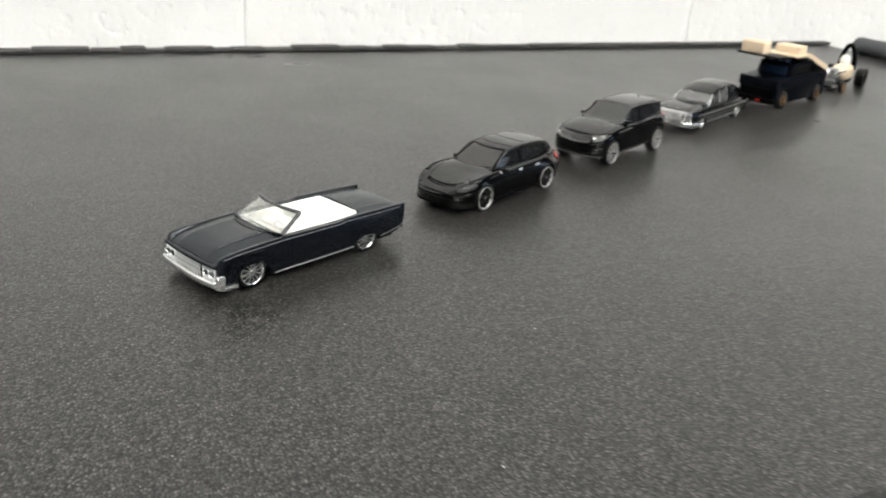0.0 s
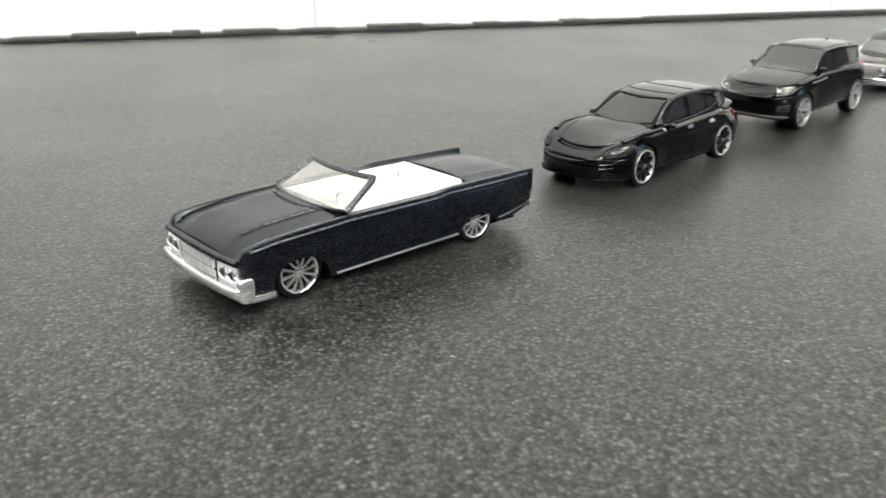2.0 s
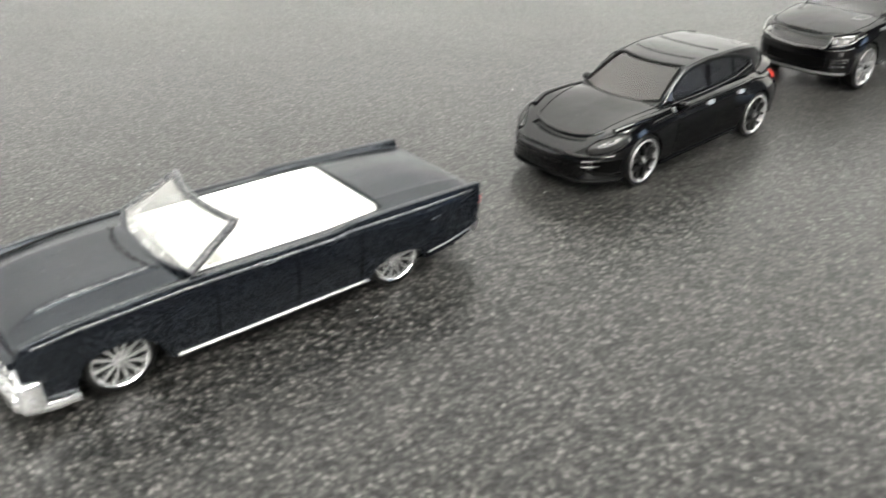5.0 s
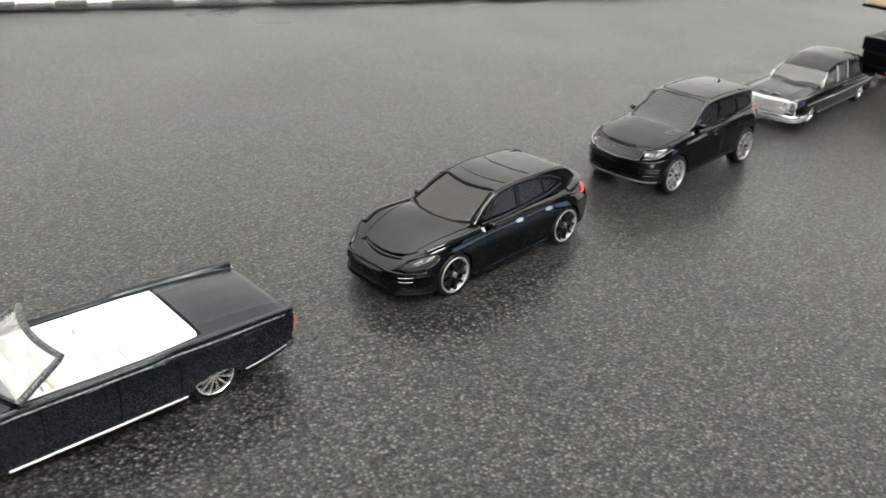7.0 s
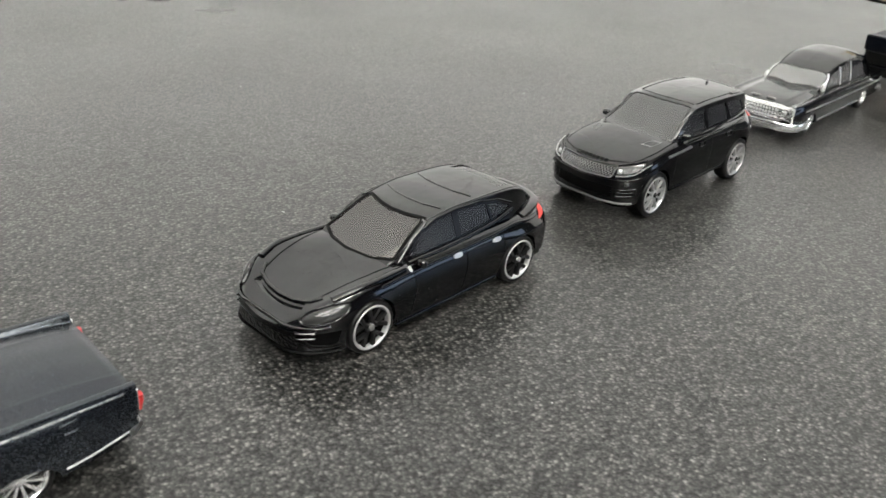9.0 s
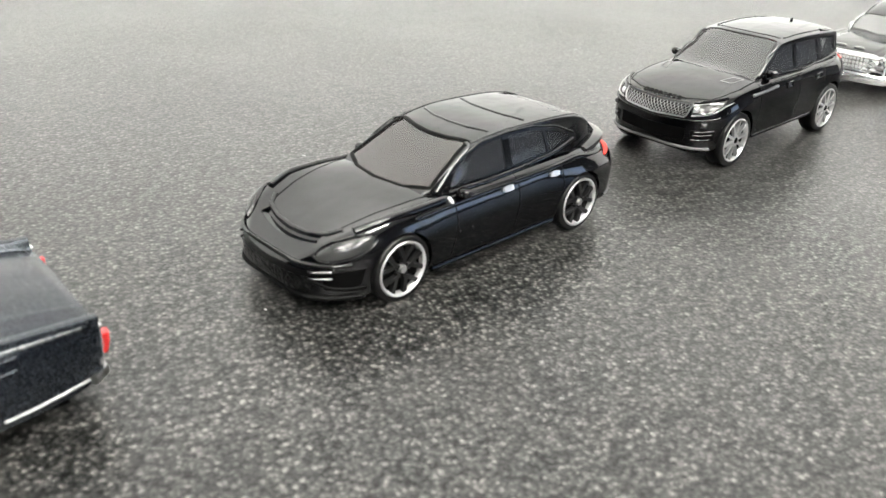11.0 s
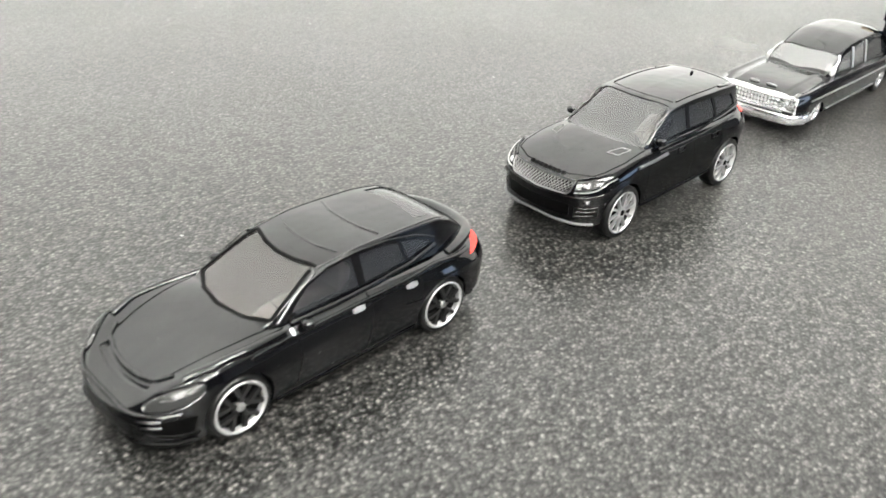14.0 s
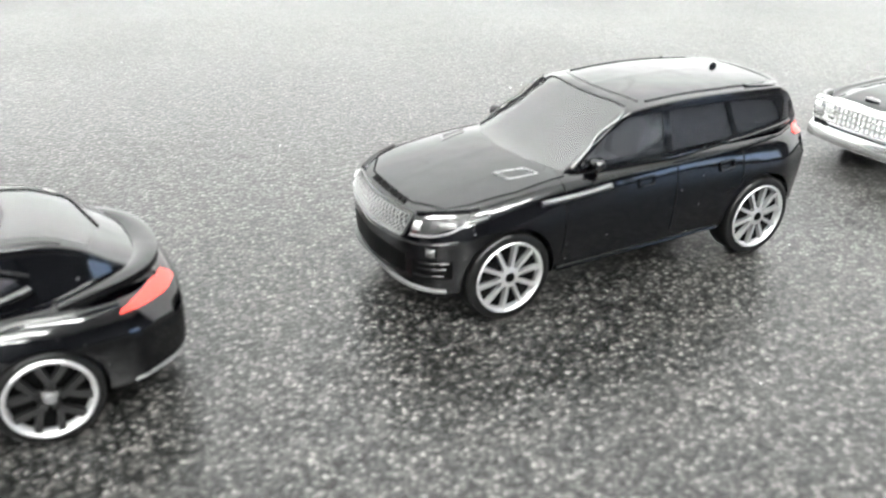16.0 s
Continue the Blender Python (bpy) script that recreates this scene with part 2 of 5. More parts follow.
link(NAVY, ramp(NAVY, nf.outputs["Fac"], [(0.42, (0.0006, 0.001, 0.002)), (0.64, (0.0009, 0.0016, 0.0036)), (0.78, (0.22, 0.25, 0.3))]), "Base Color")
link(NAVY, ramp(NAVY, nf.outputs["Fac"], [(0.68, grey(0.0)), (0.78, grey(1.0))]), "Metallic")
link(NAVY, ramp(NAVY, nf.outputs["Fac"], [(0.3, grey(0.3)), (0.7, grey(0.2))]), "Roughness")
bump(NAVY, nf.outputs["Fac"], 0.12, 0.00015)
BLACK = node_mat("gloss_black_paint", grey(0.001), 0.07, 0.0, 0.0, 0.58)
bn = tex(BLACK, "ShaderNodeTexNoise", 900, 4)
link(BLACK, ramp(BLACK, bn.outputs["Fac"], [(0.35, grey(0.05)), (0.75, grey(0.13))]), "Roughness")
bw = tex(BLACK, "ShaderNodeTexNoise", 260, 1)
bump(BLACK, bw.outputs["Fac"], 0.1, 0.0008)
bd = tex(BLACK, "ShaderNodeTexVoronoi", 520)
link(BLACK, ramp(BLACK, bd.outputs["Distance"], [(0.0, grey(0.16)), (0.055, grey(0.06)), (0.075, (0.0008, 0.0008, 0.0011))]), "Base Color")
CHROME = node_mat("bright_toy_chrome", grey(0.88), 0.16, 0.9)
SILVER = node_mat("silver_plastic", grey(0.5), 0.3, 0.8)
WHITE = node_mat("white_plastic", (0.82, 0.82, 0.8), 0.45)
TYRE = node_mat("black_tyre_plastic", grey(0.003), 0.35, spec=0.3)
DARK = node_mat("matt_black_plastic", grey(0.0012), 0.45, spec=0.06)
CABIN = node_mat("brown_grey_cabin_plastic", (0.38, 0.31, 0.27), 0.5)
DEEP_RED = node_mat("deep_red_lamp_paint", (0.4, 0.012, 0.012), 0.3)
RED = node_mat("red_lamp_paint", (0.65, 0.03, 0.02), 0.35)
CREAM = node_mat("cream_plastic", (0.72, 0.58, 0.42), 0.55)
GOLD = node_mat("gold_plastic", (0.3, 0.17, 0.08), 0.4, 0.7)
BLUE_LENS = node_mat("pale_blue_lens", (0.16, 0.27, 0.42), 0.15)
BLUE_GLASS = node_mat("dark_blue_glass", (0.01, 0.02, 0.04), 0.06, 0.0, 0.0)


def glass_material(name, tint, haze, weight):
    """Toy window plastic: tinted, glossy, a little hazy with dust and moulding."""
    m = bpy.data.materials.new(name)
    m.use_nodes = True
    nt = m.node_tree
    nt.nodes.remove(nt.nodes["Principled BSDF"])
    tr, gl, mix, fr, df, dull = (nt.nodes.new(k) for k in ("ShaderNodeBsdfTransparent", "ShaderNodeBsdfGlossy", "ShaderNodeMixShader", "ShaderNodeFresnel", "ShaderNodeBsdfDiffuse", "ShaderNodeMixShader"))
    tr.inputs[0].default_value = (*tint, 1)
    df.inputs[0].default_value = (*haze, 1)
    dull.inputs[0].default_value = weight
    gl.inputs["Roughness"].default_value = 0.05
    fr.inputs["IOR"].default_value = 1.6
    nt.links.new(tr.outputs[0], dull.inputs[1])
    nt.links.new(df.outputs[0], dull.inputs[2])
    nt.links.new(fr.outputs[0], mix.inputs[0])
    nt.links.new(dull.outputs[0], mix.inputs[1])
    nt.links.new(gl.outputs[0], mix.inputs[2])
    nt.links.new(mix.outputs[0], nt.nodes["Material Output"].inputs[0])
    return m


SMOKED = glass_material("smoked_plastic_glass", grey(0.6), (0.08, 0.085, 0.1), 0.16)
BROWN_GLASS = glass_material("brown_smoked_plastic_glass", grey(0.55), (0.2, 0.182, 0.172), 0.15)
LIGHT_GLASS = glass_material("pale_plastic_glass", grey(0.8), grey(0.4), 0.2)
PALE_GLASS = glass_material("milky_plastic_glass", grey(0.8), grey(0.42), 0.3)
CLEAR = glass_material("clear_plastic_glass", (0.9, 0.91, 0.86), grey(0.75), 0.28)


SPOKE_BLACK = node_mat("black_rim_plastic", grey(0.007), 0.3)
LIP = node_mat("dull_silver_lip", grey(0.42), 0.4, 0.7)
GREY_PLASTIC = node_mat("grey_plastic", grey(0.09), 0.4)
SILVER_DARK = node_mat("dull_silver", grey(0.25), 0.3, 1.0)
CHROME_ROUGH = node_mat("worn_chrome", grey(0.32), 0.28, 1.0)
CABIN_GREY = node_mat("grey_cabin_plastic", (0.46, 0.43, 0.4), 0.5)
NAVY_GLOSS = node_mat("dark_navy_paint", (0.002, 0.0028, 0.005), 0.25, spec=0.18)
EDGE_GREY = node_mat("grey_rubber", grey(0.07), 0.6)
WHEEL_SILVER = node_mat("grey_silver_wheel_paint", grey(0.45), 0.35, 0.8)
# Grey that stands in for the highlight on the left A-pillars.
PILLAR = node_mat("pillar_highlight_grey", grey(0.13), 0.25, 0.85)
SILVER_SEAT = node_mat("silver_grey_cabin", grey(0.55), 0.4, 0.3)
WORN = node_mat("worn_paint_edge", (0.01, 0.013, 0.02), 0.4, 0.3)
wf = tex(WORN, "ShaderNodeTexNoise", 3400, 3)
link(WORN, ramp(WORN, wf.outputs["Fac"], [(0.45, (0.006, 0.009, 0.014)), (0.66, grey(0.22))]), "Base Color")
# Pale silver for the highlight along the body ridges, put into the colour.
RIDGE = node_mat("ridge_highlight_silver", grey(0.2), 0.35, 0.8)
rf = tex(RIDGE, "ShaderNodeTexNoise", 1500, 3)
link(RIDGE, ramp(RIDGE, rf.outputs["Fac"], [(0.35, (0.06, 0.065, 0.075)), (0.65, grey(0.22))]), "Base Color")
GRILLE_SILVER = node_mat("bright_silver_plating", grey(0.66), 0.3, 0.5)
LINT = node_mat("pale_lint", grey(0.4), 0.8)
LAMP_GLASS = node_mat("dark_headlight_plastic", grey(0.025), 0.08)
HEAD_GLASS = node_mat("grey_headlight_plastic", grey(0.07), 0.1, 0.4)


def mesh_grille(name, light, dark, scale):
    m = node_mat(name, light, 0.3, 0.6)
    v = tex(m, "ShaderNodeTexVoronoi", scale)
    link(m, ramp(m, v.outputs["Distance"], [(0.25, light), (0.55, dark)]), "Base Color")
    bump(m, v.outputs["Distance"], 0.8, 0.0003)
    return m


MESH_GRILLE = mesh_grille("black_mesh", grey(0.006), grey(0.001), 1900)
GREY_GLASS = glass_material("grey_plastic_glass", grey(0.62), grey(0.22), 0.2)


# ---- the room ----
def structure(name, bm, material, label, matrix=None):
    ob = part(name, bm, material, None)
    ob.matrix_world = matrix or ROOM
    return tagged(ob, label, "", "", "structure")


LEFT, RIGHT, BACK, FAR, DOWN, UP = -3.6, 3.0, 0.006, -5.2, -0.75, 2.4
WIN = (-2.2, -1.2, 0.2, 0.9)   # the window in the right wall: y and z
structure("floor", boxed(LEFT, RIGHT, FAR, BACK, DOWN - 0.1, DOWN), FLOOR, "plain vinyl room floor under the table")
structure("ceiling", boxed(LEFT, RIGHT, FAR, BACK, UP, UP + 0.1), CEILING, "plain white painted ceiling")
structure("wall_left", boxed(LEFT - 0.1, LEFT, FAR, BACK, DOWN, UP), PLAIN_WALL, "plain painted side wall of the room")
right = boxed(RIGHT, RIGHT + 0.1, FAR, WIN[0], DOWN, UP)
box(right, RIGHT, RIGHT + 0.1, WIN[1], BACK, DOWN, UP)
box(right, RIGHT, RIGHT + 0.1, WIN[0], WIN[1], DOWN, WIN[2])
box(right, RIGHT, RIGHT + 0.1, WIN[0], WIN[1], WIN[3], UP)
structure("wall_right", right, PLAIN_WALL, "plain painted side wall with a window")
structure("wall_front", boxed(LEFT, RIGHT, FAR - 0.1, FAR, DOWN, UP), PLAIN_WALL, "plain painted wall behind the camera")
wall_back = structure("wall_back", boxed(LEFT, RIGHT, BACK + 0.0025, BACK + 0.15, DOWN, UP), MORTAR, "white painted concrete block wall behind the table")

# window with daylight behind it
SKY = bpy.data.materials.new("blue_daylight")
SKY.use_nodes = True
SKY.node_tree.nodes["Principled BSDF"].inputs["Emission Color"].default_value = (0.4, 0.62, 1, 1)
SKY.node_tree.nodes["Principled BSDF"].inputs["Emission Strength"].default_value = DAYLIGHT
FRAME = node_mat("white_metal", grey(0.8), 0.4)
window_1 = new("window_1")
window_1.matrix_world = ROOM
tagged(window_1, "white framed window with blue daylight outside", "", "", "structure")
wy = (WIN[0] + WIN[1]) / 2
for y0, y1, z0, z1 in ((WIN[0], WIN[1], WIN[2], WIN[2] + 0.04), (WIN[0], WIN[1], WIN[3] - 0.04, WIN[3]), (WIN[0], WIN[0] + 0.04, WIN[2] + 0.04, WIN[3] - 0.04),
                       (WIN[1] - 0.04, WIN[1], WIN[2] + 0.04, WIN[3] - 0.04), (wy - 0.02, wy + 0.02, WIN[2] + 0.04, WIN[3] - 0.04)):
    part("window_frame", boxed(RIGHT + 0.02, RIGHT + 0.07, y0, y1, z0, z1, bev=0.003), FRAME, window_1)
structure("backdrop", boxed(RIGHT + 0.4, RIGHT + 0.42, WIN[0] - 0.5, WIN[1] + 0.5, WIN[2] - 0.4, WIN[3] + 0.5), SKY, "blue daylight sky outside the window")

# assumed hanging lamps, unseen; their uplight is added to brighten the ceiling
def glow(name, strength):
    m = bpy.data.materials.new(name)
    m.use_nodes = True
    m.node_tree.nodes["Principled BSDF"].inputs["Emission Color"].default_value = (1, 0.99, 0.93, 1)
    m.node_tree.nodes["Principled BSDF"].inputs["Emission Strength"].default_value = strength
    return m


GLOW, GLOW_UP = glow("lamp_diffuser", LAMP), glow("added_uplight", UPLIGHT)


def ceiling_lamp():
    e = new("ceiling_light")
    part("frame", boxed(-0.62, 0.62, -0.17, 0.17, -0.05, 0, bev=0.004), FRAME, e)
    part("diffuser", boxed(-0.6, 0.6, -0.15, 0.15, -0.056, -0.0505), GLOW, e)
    part("uplight", boxed(-0.6, 0.6, -0.15, 0.15, 0.0005, 0.006), GLOW_UP, e)
    for x in (-0.5, 0.5):
        part("rod", boxed(x - 0.006, x + 0.006, -0.006, 0.006, 0.006, 0.4), FRAME, e)
    return tagged(e, "unseen white hanging fluorescent light with an added glow above", "ceiling light", "ceiling lights")


first_lamp = ceiling_lamp()
first_lamp.matrix_world = ROOM @ pose(-1.3, -1.25, UP - 0.4)
for lx, ly in ((0.5, -1.25), (-1.3, -2.9), (0.5, -2.9), (-1.3, -4.5), (0.5, -4.5)):
    copy_thing(first_lamp, ROOM @ pose(lx, ly, UP - 0.4))

# ---- the table ----
table = new("table")
table.matrix_world = ROOM
tagged(table, "black grained plastic table top against a white wall", "table")
part("tabletop", boxed(-1.5, 0.0, -0.528, 0.0, -0.03, 0), TABLE, table)
for tx in (-1.4, -0.1):
    for ty in (-0.46, -0.07):
        part("leg", boxed(tx - 0.02, tx + 0.02, ty - 0.02, ty + 0.02, DOWN, -0.03), DARK, table)


# ---- the toy cars ----
def car_empty(name, x, y, heading, label):
    e = new(name)
    e.matrix_world = pose(x, y, 0, 0, 0, heading)
    return tagged(e, label, "toy car", "toy cars in a row")


def put_wheels(car, make, front, rear, y, z, extra=None):
    """Four wheels from one maker; the meshes are shared."""
    first = make(car)
    first.matrix_basis = pose(front * MM, y * MM, z * MM)
    for x, s in ((rear, 1), (front, -1), (rear, -1)):
        copy_thing(first, pose(x * MM, s * y * MM, z * MM, 0, 0, 0 if s > 0 else 180))


def add(bm, other):
    """Joins a bmesh into another."""
    me = bpy.data.meshes.new("t")
    other.to_mesh(me)
    other.free()
    bm.from_mesh(me)
    bpy.data.meshes.remove(me)
    return bm


def blade(x0, x1, h0, h1, y0, y1):
    """A tapered spoke along x, in mm."""
    bm = bmesh.new()
    vs = [bm.verts.new((x * MM, y * MM, s * h * MM)) for x, h in ((x0, h0), (x1, h1)) for y in (y0, y1) for s in (-1, 1)]
    for f in ((0, 1, 3, 2), (4, 6, 7, 5), (0, 2, 6, 4), (1, 5, 7, 3), (2, 3, 7, 6), (0, 4, 5, 1)):
        bm.faces.new([vs[k] for k in f])
    bmesh.ops.recalc_face_normals(bm, faces=bm.faces)
    return bm


def sweep(pts, w, h=None, up=(0, 0, 1), closed=False, seg=8):
    """A rounded bar along points, in mm; w across, h along up."""
    h = h or w
    pts = [Vector(p) for p in pts]
    n = len(pts)
    bm = bmesh.new()
    rings = []
    for i, p in enumerate(pts):
        a, b = (pts[i - 1], pts[(i + 1) % n]) if closed else (pts[max(i - 1, 0)], pts[min(i + 1, n - 1)])
        t = (b - a).normalized()
        side = t.cross(Vector(up))
        side = side.normalized() if side.length > 1e-4 else Vector((0, 1, 0))
        top = side.cross(t).normalized()
        ring = []
        for k in range(seg):
            q = 2 * math.pi * (k + 0.5) / seg
            c, s = math.cos(q), math.sin(q)
            c, s = (math.copysign(abs(v) ** 0.6, v) for v in (c, s))
            ring.append(bm.verts.new((p + side * c * w / 2 + top * s * h / 2) * MM))
        rings.append(ring)
    for a, b in zip(rings, rings[1:] + (rings[:1] if closed else [])):
        for k in range(seg):
            bm.faces.new((a[k], a[(k + 1) % seg], b[(k + 1) % seg], b[k]))
    if not closed:
        bm.faces.new(rings[0])
        bm.faces.new(rings[-1][::-1])
    bmesh.ops.recalc_face_normals(bm, faces=bm.faces)
    return bm


def ball(x, y, z, rx, ry, rz, seg=20, power=1.0):
    """An egg shape; power under 1 makes it boxier. In mm."""
    bm = bmesh.new()
    bmesh.ops.create_uvsphere(bm, u_segments=seg, v_segments=seg // 2 + 2, radius=1)
    for v in bm.verts:
        c = [math.copysign(abs(a) ** power, a) for a in v.co]
        v.co = ((x + c[0] * rx) * MM, (y + c[1] * ry) * MM, (z + c[2] * rz) * MM)
    return bm


def slab(corners, thick):
    """A thin sheet with the given corners, in mm."""
    bm = bmesh.new()
    vs = [Vector(c) * MM for c in corners]
    nrm = (vs[1] - vs[0]).cross(vs[2] - vs[0]).normalized() * thick * MM
    a, b = [bm.verts.new(v) for v in vs], [bm.verts.new(v - nrm) for v in vs]
    bm.faces.new(a)
    bm.faces.new(b[::-1])
    for i in range(len(vs)):
        bm.faces.new((a[i], b[i], b[(i + 1) % len(vs)], a[(i + 1) % len(vs)]))
    bmesh.ops.recalc_face_normals(bm, faces=bm.faces)
    return bm


def mm_box(x0, x1, y0, y1, z0, z1, bev=0.2):
    return boxed(x0 * MM, x1 * MM, y0 * MM, y1 * MM, z0 * MM, z1 * MM, bev=bev * MM)


def wheel_maker(radius, width, rim, lip, spoke, spoke_mat, hub_mat, lip_mat=None, well_mat=None, plate=0.0):
    """A toy wheel, its outer face towards +y. spoke: count, half breadth at hub and lip, twin gap, lean."""
    count, h0, h1, twin, lean = spoke

    def make(car):
        w = new("wheel")
        w.parent = car
        r, h = radius, width
        part("tyre", smooth(lathe([(rim - 0.1, -1.0), (rim, 0.0), (rim + (r - rim) * 0.5, 0.12), (r - 0.25, 0.0), (r - 0.05, -0.25), (r, -0.7), (r, -h + 0.4), (r - 0.4, -h), (1, -h), (1, -1.1), (rim - 0.2, -1.1)], 56), 45), TYRE, w)
        part("rim", smooth(lathe([(rim, -0.9), (rim + 0.05, 0.1), (rim - 0.1, 0.22), (rim - lip * 0.6, 0.18), (rim - lip, -0.05), (rim - lip - 0.1, -0.9)], 56), 40), lip_mat or spoke_mat, w)
        bm = bmesh.new()
        for k in range(count):
            for s in ((-1, 1) if twin else (0,)):
                b = blade(0.6, rim - lip * 0.6, h0, h1, -0.75, 0.0)
                b.transform(pose(0, 0, s * twin * MM) @ pose(0, 0, 0, 0, s * -lean, 0))
                b.transform(pose(0, 0, 0, 0, 360 / count * k + 8, 0))
                add(bm, b)
        part("spokes", bm, spoke_mat, w)
        if plate:
            part("hub_plate", smooth(lathe([(plate, -0.7), (plate, -0.1), (plate - 0.2, 0.03), (0.3, 0.03)], 24), 40), spoke_mat, w)
        part("hub", smooth(lathe([(0.8, -0.8), (0.72, 0.0), (0.55, 0.2), (0.2, 0.25)], 24), 40), hub_mat, w)
        part("well", lathe([(rim - 0.2, -1.05), (rim - 0.2, -0.85), (0.2, -0.85)], 32), well_mat or DARK, w)
        return w
    return make


def simple_section(t):
    """Half section of a car's lower body from tables of its lines over x."""
    def section(x):
        g = lambda k: pchip(t[k], x)
        zb, wb, zm, wm, zs, ws, zc = (g(k) for k in ("zb", "wb", "zm", "wm", "zs", "ws", "zc"))
        pts = [(0, zb), (wb * 0.6, zb), (wb, zb), (wb + (wm - wb) * 0.6, zb + (zm - zb) * 0.45), (wm, zm), (wm, zm + (zs - zm) * 0.4), (ws, zs), (ws - 0.25 * ws, zs + (zc - zs) * 0.55), (ws * 0.45, zc - (zc - zs) * 0.08), (0, zc)]
        return chaikin(pts, 2)
    return section


def cabin_section(t, inset=0.0, floor=None, crisp=False):
    """Half section of a cabin; inset and floor give the hollow inside it."""
    def section(x):
        g = lambda k: pchip(t[k], x)
        zb, wb, zr, wr, zc = (g(k) for k in ("zb", "wb", "zr", "wr", "zc"))
        wb, zr, wr, zc = wb - inset, zr - inset, wr - inset, zc - inset
        zb = floor or zb
        edge = [(wr + 0.1, zr - 0.5), (wr, zr - 0.05), (wr - 0.5, zr + 0.05)] if crisp else [(wr - 0.6, zr)]
        pts = [(0, zb), (wb * 0.7, zb), (wb, zb), (wb * 0.6 + wr * 0.4, zb + (zr - zb) * 0.4), (wr + (wb - wr) * 0.08, zr - (zr - zb) * 0.12)] + edge + [(wr * 0.6, zr + (zc - zr) * 0.8), (0, zc)]
        return chaikin(pts, 2)
    return section


# -- long navy convertible --
def hull_section(t):
    """Half section of a slab-sided body with a ridge along each side and a raised bonnet panel."""
    def section(x):
        zb, wb, zm, wm, zs, ws, zd, zh, zc = (pchip(t[k], x) for k in ("zb", "wb", "zm", "wm", "zs", "ws", "zd", "zh", "zc"))
        mid = zd + (zc - zd) * 0.5
        pts = [(0, zb), (wb * 0.6, zb), (wb - 0.3, zb), (wb, zb + 0.5), (wm, zm), (wm - 0.05, zs - 1.7), (ws + 0.2, zs - 0.6), (ws + 0.1, zs - 0.05), (ws - 0.1, zs), (ws - 0.9, zs),
               (ws - 1.2, zs - 0.15), (ws - 1.7, zd), (ws - 2.2, zd), (8.4, mid), (7.9, mid + 0.1), (7.4, mid + 0.1 + zh), (6.6, mid + 0.15 + zh), (3.0, zc), (0, zc)]
        return chaikin(pts, 2)
    return section


def convertible():
    car = car_empty("toy_convertible", -0.0397, 0.2508, -132.2, "dark navy metallic toy convertible with white interior and chrome bumpers")
    T = dict(zb=[(-40, 5.2), (-37, 4.0), (-20, 2.8), (34, 2.4), (35.2, 3.2)], wb=[(-40, 12.4), (-30, 13.8), (30, 13.9), (35.2, 13.4)],
             zm=[(-40, 9), (0, 8.5), (35.2, 8)], wm=[(-40, 13.0), (-25, 14.4), (25, 14.4), (33, 14.3), (35.2, 13.9)],
             zs=[(-40, 13.4), (-30, 13.7), (-14.5, 14.0), (-11, 13.5), (12, 13.7), (28, 13.1), (34, 12.1), (35.2, 10.4)], ws=[(-40, 12.8), (0, 13.7), (30, 13.8), (35.2, 13.5)],
             zd=[(-40, 12.0), (-36, 12.6), (-24, 13.2), (-20, 13.3), (11, 13.4), (30, 12.2), (34, 11.0), (35.2, 9.8)],
             zh=[(13, 0.0), (16, 0.45), (29, 0.5), (33, 0.1), (36, 0)],
             zc=[(-40, 12.4), (-38.5, 13.0), (-30, 13.9), (-22, 14.0), (11, 14.0), (14, 14.3), (26, 13.8), (31, 12.9), (34.4, 11.2), (35.2, 9.8)])
    solid = loft(hull_section(T), -40, 35.2, 100)
    tree = tree_of(solid)
    me = boolean(solid, prism([(29, -2), (28.8, 4.8), (27.6, 7.0), (25.5, 8.0), (22.8, 8.3), (20, 7.9), (17.8, 6.3), (16, 2.5), (15.7, -2)], -20, 20, "y"), "DIFFERENCE")
    me = boolean(me, prism([(-16.8, -2), (-17, 4.0), (-18.6, 5.8), (-21, 6.5), (-23.4, 6.5), (-26, 5.8), (-27.6, 4.2), (-28, -2)], -20, 20, "y"), "DIFFERENCE")
    me = boolean(me, prism([(11.0, -11.4), (11.6, 0), (11.0, 11.4), (-10, 11.5), (-21.7, 10.6), (-21.7, -10.6), (-10, -11.5)], 6, 30, "z"), "DIFFERENCE")
    part("body", smooth(me, 32), NAVY, car)
    part("chassis", mm_box(-36, 33, -11.5, 11.5, 2.2, 4.5, 0.3), DARK, car)
    # seats and tub
    tub = part("interior", mm_box(-21.6, 10.9, -10.5, 10.5, 5.9, 7.6, 0.1), WHITE, car, "white moulded interior")
    for y0, y1 in ((-11.35, -10.3), (10.3, 11.35)):
        part("door_panel", mm_box(-21.4, 10.6, y0, y1, 6.0, 13.2, 0.25), WHITE, tub)
    part("dashboard", smooth(sweep([(9.6, y, 11.6) for y in range(-11, 12, 2)], 3.0, 3.4), 40), WHITE, tub)
    for x0, back in ((3.5, -5.2), (-10.2, -18.9)):
        part("seat_cushion", mm_box(x0 - 8.5, x0, -9.9, 9.9, 7.4, 11.0, 0.9), WHITE, tub)
        b = mm_box(back - 2.4, back, -9.9, 9.9, 8.0, 13.9, 0.9)
        part("seat_back", b, WHITE, tub)
    for y in (-4.6, 4.6):
        part("headrest", ball(-6.2, y, 13.6, 1.1, 3.4, 0.9, 16, 0.7), WHITE, tub)
